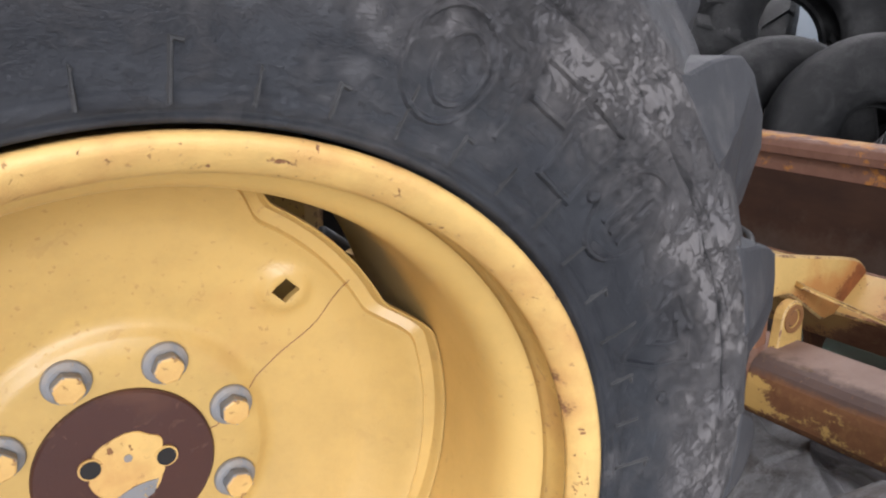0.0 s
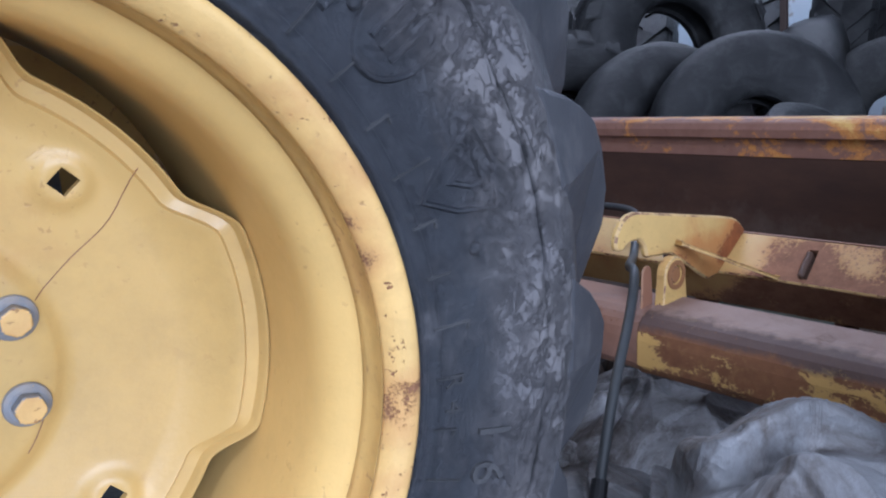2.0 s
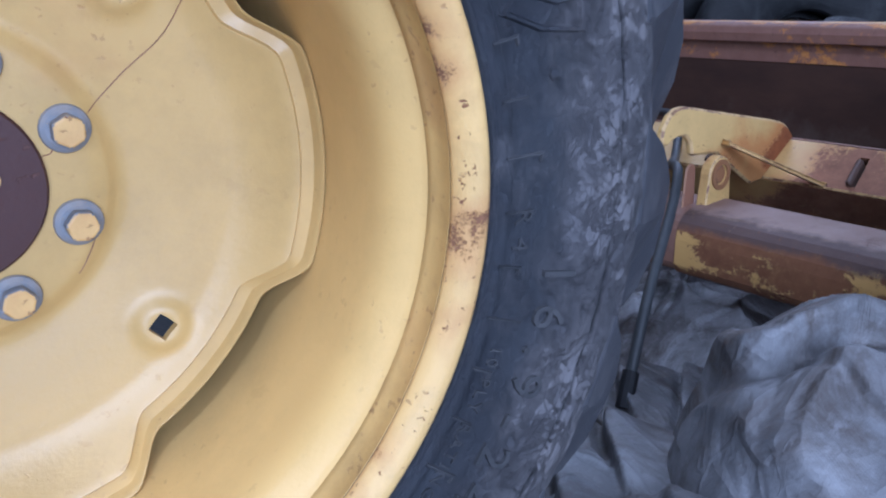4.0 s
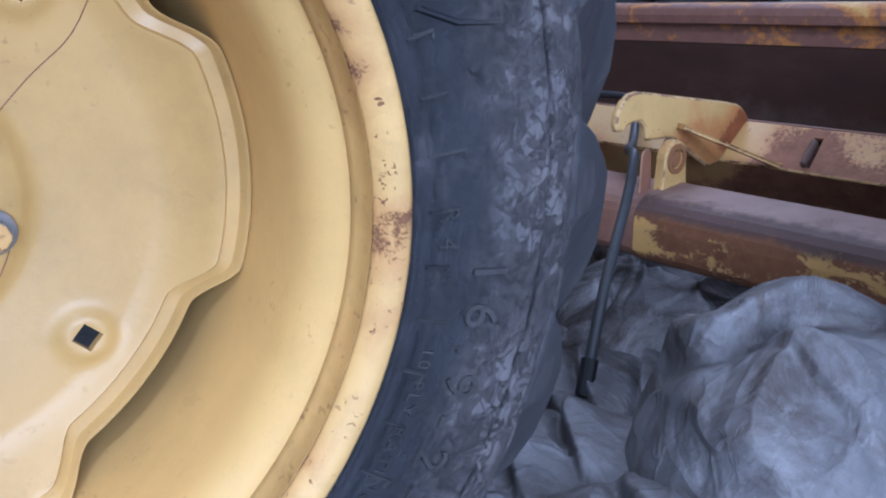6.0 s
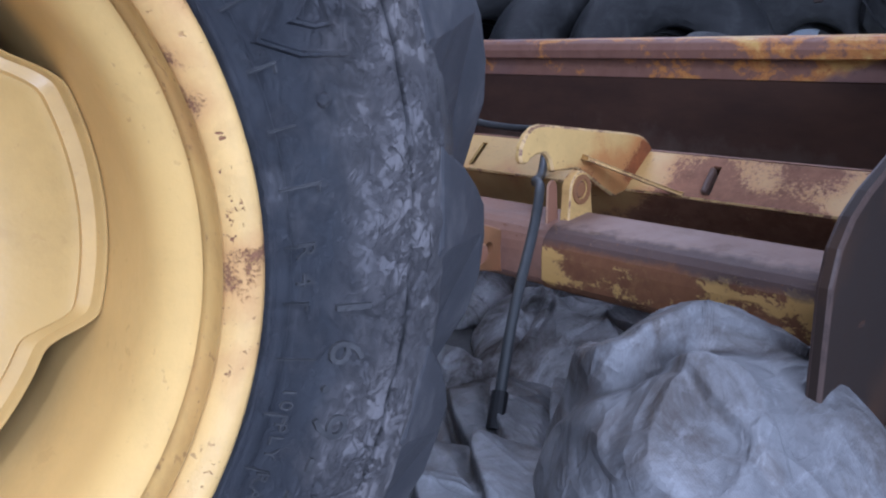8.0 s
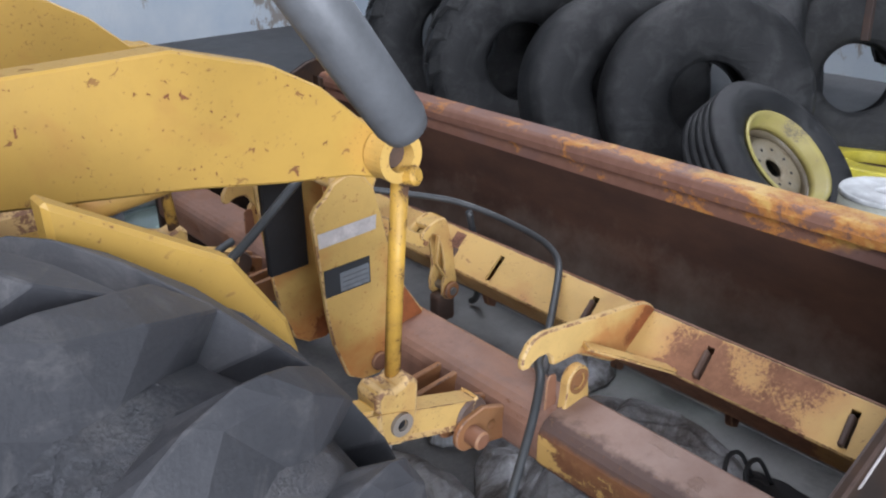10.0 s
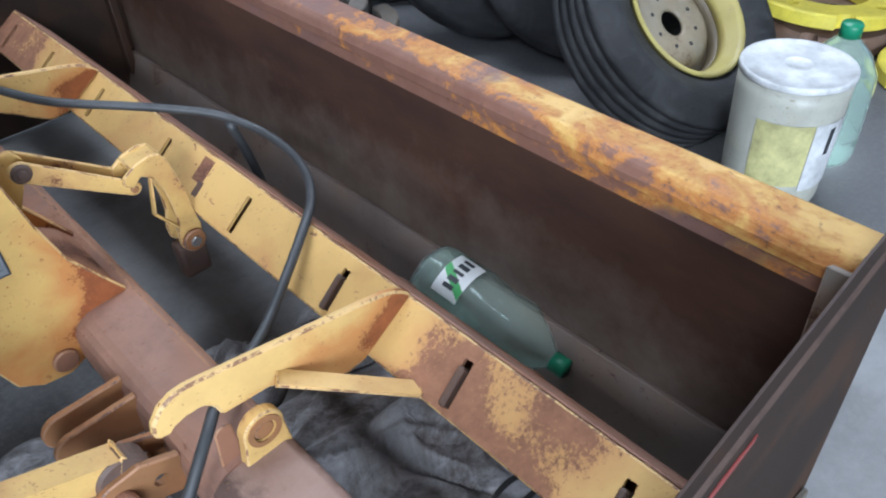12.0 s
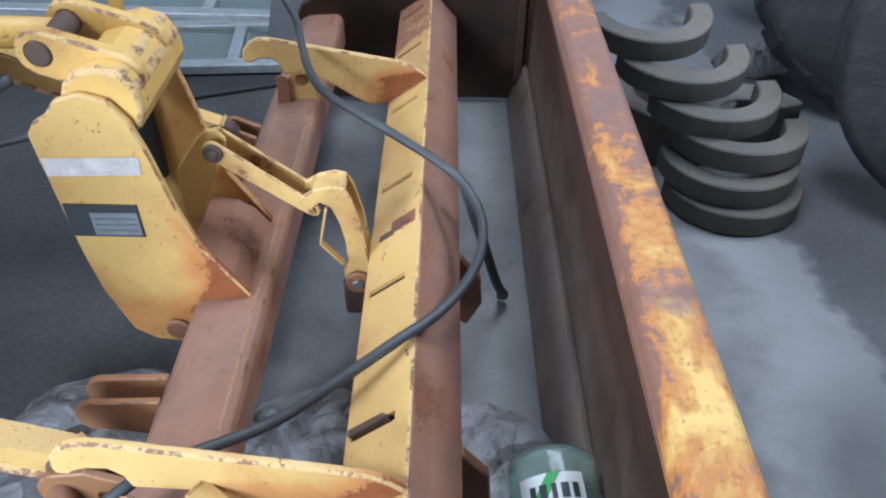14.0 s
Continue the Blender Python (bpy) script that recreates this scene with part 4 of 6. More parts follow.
tpart("rear_axle_case", block(0.42, 0.82, 1.60, 2.85, 0.46, 0.88, 0.05, 3), m_black, "greasy black rear axle case")
# unseen deck on posts, added to keep roof light off the floor
tpart("shade_deck", block(-0.25, 0.84, 1.52, 2.92, 1.10, 1.18, 0.012, 2), m_yellow, "unseen yellow deck added above the axle to cast shade")
for y in (1.64, 2.80):
    tpart("shade_deck_post", block(0.56, 0.68, y - 0.03, y + 0.03, 0.86, 1.10, 0.006), m_black, "black support of the added deck")
tpart("drawbar", block(1.00, 1.22, 2.12, 2.32, 0.38, 0.46, 0.01, 2), m_black, "greasy black drawbar")
tpart("rear_case", block(0.55, 1.12, 1.95, 2.52, 0.44, 1.02, 0.06, 3), m_yellow, "yellow tractor rear casing")
for y in (2.02, 2.42):
    tpart("rear_case_rib", block(1.10, 1.20, y - 0.02, y + 0.02, 0.50, 0.92, 0.01), m_black, "dark drawbar support plate")
for i, (a, b) in enumerate([((1.10, 1.98, 0.72), (1.66, 2.10, 0.86)), ((1.08, 2.30, 0.66), (1.62, 2.42, 0.60)), ((1.0, 1.75, 0.70), (1.35, 1.9, 0.62))]):
    mid = tuple((p + q) / 2 for p, q in zip(a, b))
    tpart("small_hose", rod([a, (mid[0], mid[1], mid[2] - 0.07), b], 0.011, 8, 8), m_hose, "thin black hydraulic hose", smooth=True)
tpart("top_link", rod([(1.12, 2.22, 0.86), (1.45, 2.22, 0.90), (1.700, 2.22, 0.893)], 0.030, 16), m_yellow, "yellow top link tube", smooth=True)

# ---- the box scraper ----
scraper = thing("box_scraper", "rusty yellow box scraper with scarifier beam behind the tractor", "box scraper", pose(2.3, MID, 0))
scraper_inv = scraper.matrix_basis.inverted()
NEAR, FAR = 0.866, 3.62


def spart(name, bm, material, label="", smooth=False, parent=None):
    return part(name, bm, material, parent or scraper, label, scraper_inv.copy() if parent is None else None, smooth)


# moldboard with folded lip and bolted cutting edge
board_line = [(2.754, 0.680), (2.754, 0.45), (2.749, 0.28), (2.742, 0.165), (2.754, 0.163), (2.765, 0.28), (2.770, 0.45), (2.770, 0.680)]
spart("moldboard", plate(board_line, NEAR + 0.016, FAR - 0.016, 0), m_board, "dark brown rusted moldboard with pale scratches")
lip_line = [(2.716, 0.654), (2.713, 0.680), (2.720, 0.700), (2.733, 0.710), (2.806, 0.713), (2.818, 0.706), (2.820, 0.670), (2.782, 0.670), (2.782, 0.656)]
spart("top_lip", plate(lip_line, NEAR + 0.017, FAR - 0.017, 0.003), m_lip, "rust-streaked yellow lip along the top edge")
spart("lip_underlay", plate([(2.7485, 0.656), (2.7525, 0.656), (2.7525, 0.598), (2.7490, 0.598)], NEAR + 0.018, FAR - 0.018, 0), m_under, "flaking yellow paint band below the lip")
spart("cutting_edge", plate([(2.742, 0.175), (2.726, 0.178), (2.668, 0.012), (2.684, 0.006)], NEAR + 0.018, FAR - 0.018, 0.002), m_blade, "grey-brown worn cutting edge")

END_LINE = [(1.640, 0.060), (1.680, 0.020), (2.800, 0.020), (2.832, 0.060), (2.832, 0.745), (2.770, 0.785), (2.660, 0.770), (1.760, 0.540), (1.700, 0.515), (1.660, 0.480), (1.640, 0.430)]
END_FAR = [(1.880, 0.060), (1.920, 0.020), (2.800, 0.020), (2.832, 0.060), (2.832, 0.745), (2.770, 0.785), (2.660, 0.762), (2.473, 0.680), (2.292, 0.597), (2.114, 0.500), (1.960, 0.430), (1.900, 0.395), (1.880, 0.350)]
for y, out, outline in ((NEAR, -1, END_LINE), (FAR, 1, END_FAR)):
    end = spart("end_plate", plate(outline, y - 0.013, y + 0.010, 0.006, 2), m_plate, "dark brown end plate with scraped edges")
    ya, yb = sorted((y + out * 0.0135, y + out * 0.028))
    spart("skid_shoe", plate([(outline[0][0] + 0.040, 0.016), (2.800, 0.016), (2.800, 0.085), (outline[0][0] + 0.090, 0.085)], ya, yb, 0.003), m_iron, "grey worn skid shoe")
    ya, yb = sorted((y - out * 0.0135, y - out * 0.060))
    spart("corner_gusset", plate([(2.690, 0.10), (2.718, 0.10), (2.718, 0.690), (2.690, 0.705)], ya, yb, 0.003), m_post if out < 0 else m_plate, "worn corner post inside the box")
spart("white_scrape", plate([(1.937, 0.558), (1.952, 0.552), (2.02, 0.573), (2.085, 0.597), (2.080, 0.602), (2.01, 0.582)], NEAR - 0.0155, NEAR - 0.0135, 0), m_silver, "white paint scrape on the end plate")
spart("red_scrape", plate([(2.23, 0.612), (2.30, 0.627), (2.37, 0.650), (2.375, 0.662), (2.30, 0.645), (2.24, 0.622)], NEAR - 0.0155, NEAR - 0.0135, 0), m_red, "red paint smear on the end plate")

# scarifier beam: a square tube standing on edge, with slots for the shanks
BE1, BE2, BE3 = Vector((2.378, 0.450)), Vector((2.260, 0.370)), Vector((2.464, 0.346))
BE4 = BE2 + BE3 - BE1
INWARD = (BE4 - BE2).normalized()
UPWARD = (BE1 - BE2).normalized()
WALL = 0.009
beam = part("scarifier_beam", plate([tuple(BE1), tuple(BE2), tuple(BE2 + INWARD * WALL), tuple(BE1 + INWARD * WALL)], NEAR + 0.010, FAR - 0.010, 0.004), m_beam, None, "yellow slotted scarifier beam with worn patches")
for one, two, thick in ((BE2 + INWARD * (WALL + 0.0002), BE4, UPWARD * WALL), (BE1 + INWARD * (WALL + 0.0002), BE3, UPWARD * -WALL), (BE4 + UPWARD * (WALL + 0.0002), BE3 - UPWARD * (WALL + 0.0002), INWARD * -WALL)):
    spart("beam_wall", plate([tuple(one), tuple(two), tuple(two + thick), tuple(one + thick)], NEAR + 0.010, FAR - 0.010, 0), m_beam, "rust-stained wall of the hollow beam")
ALONG = (BE1 - BE2).normalized()
OUT = Vector((-ALONG.y, ALONG.x))
SLOTS = [0.984, 1.340, 1.698, 2.066, 2.446, 2.844, 3.205, 3.510]


def beam_box(y, s0, s1, h0, h1, wide, skew=0.0):
    """A block on the beam's painted face: s along the face, h out of it, skewed along the beam."""
    bm = bmesh.new()
    bmesh.ops.create_cube(bm, size=1)
    for v in bm.verts:
        s = s0 + (s1 - s0) * (v.co.x + 0.5)
        h = h0 + (h1 - h0) * (v.co.z + 0.5)
        p = BE2 + ALONG * s + OUT * h
        v.co = (p.x, y + v.co.y * wide + skew * (s - s0), p.y)
    return bm


cut(beam, [beam_box(y, 0.016, 0.110, -0.020, 0.02, 0.021, 0.10) for y in SLOTS])
beam.parent, beam.matrix_basis = scraper, scraper_inv.copy()
spart("beam_back", plate([tuple(BE1 + Vector((0.006, 0.0015))), tuple(BE3 + Vector((0.004, 0.003))), tuple(BE3 + Vector((0.001, 0.0))), tuple(BE1 + Vector((0.003, -0.001)))], NEAR + 0.012, FAR - 0.012, 0), m_tube, "bare red-brown rear face of the beam")
for y in (SLOTS[0], SLOTS[1], SLOTS[2]):
    spart("shank_stub", bevel(beam_box(y + 0.002, 0.014, 0.094, -0.050, 0.014, 0.015, 0.10), 0.004), m_stub, "rusty scarifier shank stub in its slot")
spart("weld_patch", beam_box(2.268, 0.062, 0.128, -0.001, 0.0015, 0.044, 0.10), m_rust, "brown welded patch over a slot of the beam")
spart("patch_gap", beam_box(2.246, 0.030, 0.070, -0.001, 0.0018, 0.020, 0.10), m_stub, "dark rusted gap below the patch")


# cross tube with lugs
tube_line = [(1.950, 0.3580), (1.926, 0.3545), (1.907, 0.346), (1.894, 0.334), (1.887, 0.318), (1.884, 0.298), (1.884, 0.245), (1.892, 0.230), (1.905, 0.222), (2.030, 0.222), (2.046, 0.232), (2.052, 0.250), (2.052, 0.335), (2.046, 0.352), (2.030, 0.362)]
spart("cross_tube", plate(tube_line, NEAR + 0.010, FAR - 0.010, 0.003), m_tube, "red-brown rusted square cross tube")
spart("tube_sleeve", plate([(1.970 + (x - 1.970) * 1.035, 0.292 + (z - 0.292) * 1.045) for x, z in tube_line], NEAR + 0.011, 1.512, 0.002), m_sleeve, "rusted tube sleeve with yellow paint left along its rim")

for side in (0, 1):
    def sy(y):
        return y if side == 0 else 2 * MID + 0.04 - y

    def yy(a, b):
        return sorted((sy(a), sy(b)))

    # lug pair standing on the tube
    for ya, yb, xa, xb, zc, rad in ((1.494, 1.519, 1.954, 2.050, 0.422, 0.040), (1.530, 1.536, 1.925, 1.970, 0.430, 0.018)):
        a, b = yy(ya, yb)
        mid = (xa + xb) / 2
        lug = part("tube_lug", plate([(xa, 0.345), (xb, 0.345)] + arc(mid, zc, rad, -10, 190, 12), a, b, 0.003), m_worn if rad > 0.03 else m_rust, None, "rounded yellow lug with a pin hole" if rad > 0.03 else "thin rusty plate beside the lug")
        if rad > 0.03:
            cut(lug, [drum((mid, (a + b) / 2, zc), (0, 1, 0), 0.021, 0.09, 20, 0)])
        lug.parent, lug.matrix_basis = scraper, scraper_inv.copy()
    spart("lug_ring", lathe_at((2.002, sy(1.4935), 0.422), 0.0225, 0.033, 0.006), m_bracket, "rusted ring round the pin")
    spart("lug_pin", drum((2.002, sy(1.5045), 0.422), (0, 1, 0), 0.0195, 0.022, 18, 0.003), m_bracket, "rusty pin through the lug")
    # hook arm from the beam over the tube
    hook = [(2.381, 0.4535), (2.370, 0.466), (2.356, 0.478), (2.338, 0.489), (2.315, 0.498), (2.270, 0.508), (1.945, 0.566), (1.918, 0.570), (1.892, 0.568), (1.868, 0.556), (1.850, 0.532), (1.846, 0.512), (1.850, 0.496), (1.872, 0.493), (1.882, 0.502), (1.903, 0.508), (1.932, 0.507),
            (1.950, 0.490), (1.958, 0.462), (2.050, 0.455), (2.110, 0.420), (2.160, 0.388), (2.205, 0.362), (2.252, 0.3655), (2.264, 0.3745)]
    a, b = yy(1.537, 1.555)
    spart("hook_arm", plate(hook, a, b, 0.005), m_hook, "yellow hook-ended arm with chipped edges")
    spart("arm_strut", bar((2.062, sy(1.527), 0.480), (2.272, sy(1.405), 0.374), 0.032, 0.008, (0.25, -0.1, 1.0), 0.003), m_worn, "yellow flat brace welded to the beam")
    # hitch bracket plates in front of the tube
    for y in (1.635, 1.700) if side == 0 else (1.635, 1.700):
        a, b = yy(y - 0.008, y + 0.008)
        br = part("hitch_bracket", plate([(1.890, 0.335), (1.890, 0.235), (1.80, 0.262)] + arc(1.775, 0.312, 0.047, 250, 90, 10) + [(1.82, 0.365)], a, b, 0.003), m_bracket, None, "orange-brown rusted hitch bracket")
        cut(br, [drum((1.775, sy(y), 0.312), (0, 1, 0), 0.017, 0.06, 18, 0), drum((1.845, sy(y), 0.302), (0, 1, 0), 0.014, 0.06, 18, 0)])
        br.parent, br.matrix_basis = scraper, scraper_inv.copy()
    spart("hitch_pin", drum((1.775, sy(1.640), 0.312), (0, 1, 0), 0.024, 0.110, 20, 0.005), m_rust, "dull rusty hitch pin")
    a, b = yy(1.800, 1.816)
    bracket = [(1.895, 0.345), (1.895, 0.240), (1.79, 0.262)] + arc(1.765, 0.300, 0.040, 250, 100, 8)
    spart("tube_bracket", plate(bracket, a, b, 0.003), m_bracket, "orange-brown rusted tube bracket")
    a, b = yy(1.860, 1.876)
    spart("tube_bracket", plate(bracket, a, b, 0.003), m_bracket, "orange-brown rusted tube bracket")

# mast: two cheek plates with a cap and ears for the top link
CHEEK = [(1.745, 0.262), (1.790, 0.232), (1.850, 0.225), (1.900, 0.250), (2.020, 0.365), (1.985, 0.420), (1.935, 0.500), (1.905, 0.600), (1.880, 0.720), (1.860, 0.790), (1.830, 0.830), (1.780, 0.845), (1.735, 0.830),
         (1.710, 0.800), (1.685, 0.785), (1.668, 0.760), (1.672, 0.700), (1.690, 0.480), (1.705, 0.380)]
for y in (2.085, 2.355):
    spart("mast_cheek", plate(CHEEK, y - 0.009, y + 0.009, 0.004), m_mast, "yellow mast cheek plate with rusted foot")
spart("mast_pin", drum((1.847, 2.070, 0.272), (0, 1, 0), 0.028, 0.014, 20, 0.004), m_rust, "rusty mast pivot bolt")
cap = [(1.872, 0.760), (1.888, 0.800), (1.884, 0.845), (1.862, 0.876), (1.820, 0.888), (1.778, 0.878), (1.750, 0.852), (1.735, 0.815), (1.760, 0.800), (1.850, 0.755)]
spart("mast_cap", plate(cap, 2.0945, 2.372, 0.012, 3), m_yellow, "rounded dirty yellow cap joining the mast cheeks")
for y in (2.150, 2.290):
    ear = part("top_link_ear", plate(round_end((1.708, 0.893), (1.84, 0.848), 0.043, 0.046, 8), y - 0.016, y + 0.016, 0.006, 2), m_yellow, None, "yellow top link ear")
    cut(ear, [drum((1.708, y, 0.893), (0, 1, 0), 0.026, 0.08, 20, 0)])
    ear.parent, ear.matrix_basis = scraper, scraper_inv.copy()
spart("top_link_pin", drum((1.708, 2.22, 0.893), (0, 1, 0), 0.0245, 0.178, 20, 0.004), m_stub, "dark rusty top link pin")
spart("mast_web", plate([(1.872, 0.352), (2.012, 0.363), (1.982, 0.405), (1.945, 0.432), (1.885, 0.440)], 2.0945, 2.3455, 0.002), m_rust, "orange-brown rusted web between the cheeks")
# added black plate that imitates the shade between the cheeks
spart("mast_shade", block(1.674, 1.800, 2.322, 2.3455, 0.500, 0.785, 0.004), m_black, "black plate standing in for the shade inside the mast")

# decals on the near cheek
spart("silver_decal", plate([(1.680, 0.672), (1.858, 0.676), (1.862, 0.716), (1.678, 0.712)], 2.0742, 2.0752, 0), m_silver, "worn silver decal on the mast")
data_plate = spart("data_plate", plate([(1.688, 0.530), (1.832, 0.528), (1.832, 0.606), (1.688, 0.608)], 2.0725, 2.0755, 0), m_ink, "dark data plate on the mast")
part("plate_panel", plate([(1.735, 0.534), (1.828, 0.533), (1.828, 0.588), (1.735, 0.588)], 2.0715, 2.0724, 0), m_panel, data_plate)
for k in range(3):
    part("plate_line", plate([(1.742, 0.544 + 0.014 * k), (1.822, 0.544 + 0.014 * k), (1.822, 0.547 + 0.014 * k), (1.742, 0.547 + 0.014 * k)], 2.0708, 2.0714, 0), m_grey, data_plate)

# shank feet hanging under the beam
for y in (1.700, 1.318, 2.245):
    spart("shank_foot", plate([(2.405, 0.330), (2.470, 0.345), (2.520, 0.280), (2.525, 0.200), (2.490, 0.130), (2.455, 0.150), (2.430, 0.230)], y - 0.012, y + 0.012, 0.004), m_rust, "brown rusty shank foot under the beam")

# scarifier lift linkage
def sloped_link(p, q, r0, r1, thick):
    """A flat link with round ends between two pins along y, drifting sideways on the way."""
    bm = plate(round_end((p[0], p[2]), (q[0], q[2]), r0, r1, 8), -thick / 2, thick / 2, 0.003)
    for v in bm.verts:
        v.co.y += p[1] + (q[1] - p[1]) * (v.co.x - p[0]) / (q[0] - p[0])
    return bm


spart("link_gusset", plate([(1.905, 0.640), (1.930, 0.662), (1.952, 0.662), (1.968, 0.640), (1.964, 0.612), (1.880, 0.430), (1.850, 0.440), (1.848, 0.560)], 2.262, 2.278, 0.003), m_mast_plain, "yellow triangular gusset carrying the link pivot")
pivot = spart("link_pivot", drum((1.948, 2.228, 0.628), (0, 1, 0), 0.021, 0.012, 20, 0.003), m_stub, "dark rusty link pivot bolt")
part("pivot_nut", drum((1.948, 2.219, 0.628), (0, 1, 0), 0.012, 0.012, 6, 0.002), m_stub, pivot)
spart("scarifier_link", sloped_link((1.948, 2.238, 0.628), (2.146, 2.214, 0.498), 0.024, 0.018, 0.009), m_worn, "yellow scarifier link bar")
spart("scarifier_link", sloped_link((1.948, 2.290, 0.632), (2.120, 2.270, 0.520), 0.024, 0.020, 0.009), m_worn, "yellow scarifier link bar")
spart("link_joint", drum((2.146, 2.214, 0.498), (0, 1, 0), 0.009, 0.024, 12, 0.002), m_bracket, "rusty link joint bolt")
lever = [(2.122, 0.520), (2.128, 0.540), (2.160, 0.560), (2.196, 0.568), (2.220, 0.562), (2.234, 0.535), (2.252, 0.455), (2.258, 0.400), (2.268, 0.335), (2.264, 0.300), (2.247, 0.276), (2.222, 0.276), (2.205, 0.296), (2.203, 0.330), (2.214, 0.372), (2.213, 0.420), (2.204, 0.470), (2.188, 0.512), (2.165, 0.526), (2.145, 0.505)]
for y in (2.203, 2.262):
    spart("lever_cheek", plate(lever, y - 0.0055, y + 0.0055, 0.003), m_worn, "yellow bent lever cheek")
spart("lever_bridge", bar((2.150, 2.2325, 0.549), (2.218, 2.2325, 0.556), 0.046, 0.012, (0, 0, 1), 0.003), m_worn, "yellow plate joining the lever cheeks")
spart("lever_eye", drum((2.236, 2.190, 0.308), (0, 1, 0), 0.030, 0.014, 24, 0.004), m_bracket, "rusted lever eye")
spart("lever_pin", drum((2.236, 2.222, 0.308), (0, 1, 0), 0.015, 0.092, 6, 0.002), m_steel, "bare steel lever bolt")
spart("shank_block", block(2.195, 2.272, 2.209, 2.256, 0.185, 0.290, 0.012, 2), m_stub, "dark rusty shank block")
spart("side_strap", bar((2.180, 2.188, 0.520), (2.162, 2.182, 0.435), 0.016, 0.005, (1, 0, 0), 0.001), m_worn, "thin flat yellow linkage strap")
spart("side_strap", bar((2.162, 2.182, 0.432), (2.206, 2.188, 0.368), 0.016, 0.005, (1, 0, 0.3), 0.001), m_worn, "thin flat yellow linkage strap, bent in")

# ---- hydraulic hose lying over the scraper ----
hose = thing("hydraulic_hose", "long grey-black hydraulic hose looped over the scraper", "hose", pose(2.2, 2.2, 0))
hose_inv = hose.matrix_basis.inverted()
HOSE = [(1.30, 2.92, 0.95), (1.62, 3.08, 0.88), (1.86, 3.12, 0.74), (1.985, 3.02, 0.615), (2.035, 2.86, 0.580), (2.068, 2.733, 0.586), (2.114, 2.614, 0.586), (2.168, 2.554, 0.575), (2.286, 2.472, 0.549), (2.401, 2.391, 0.519), (2.457, 2.352, 0.496), (2.498, 2.290, 0.474), (2.517, 2.213, 0.459),
        (2.508, 2.110, 0.456), (2.472, 2.007, 0.462), (2.416, 1.916, 0.468), (2.345, 1.846, 0.468), (2.250, 1.778, 0.442), (2.131, 1.700, 0.412), (1.985, 1.605, 0.430), (1.925, 1.548, 0.432), (1.840, 1.498, 0.372), (1.69, 1.430, 0.250), (1.585, 1.385, 0.105)]
part("hose_body", rod(HOSE, 0.0110, 12, 8), m_hose, hose, "", hose_inv.copy(), True)
part("hose_fitting", rod([(1.600, 1.392, 0.125), (1.560, 1.374, 0.070)], 0.016, 12), m_black, hose, "black crimped hose fitting", hose_inv.copy())
loop = thing("hydraulic_hose", "short black hose hanging inside the scraper box", "hose", pose(2.5, 2.5, 0))
part("hose_body", rod([(2.478, 2.360, 0.462), (2.525, 2.372, 0.30), (2.572, 2.405, 0.12), (2.598, 2.440, 0.045), (2.590, 2.462, 0.022)], 0.013, 10, 8), m_hose, loop, "", loop.matrix_basis.inverted(), True)


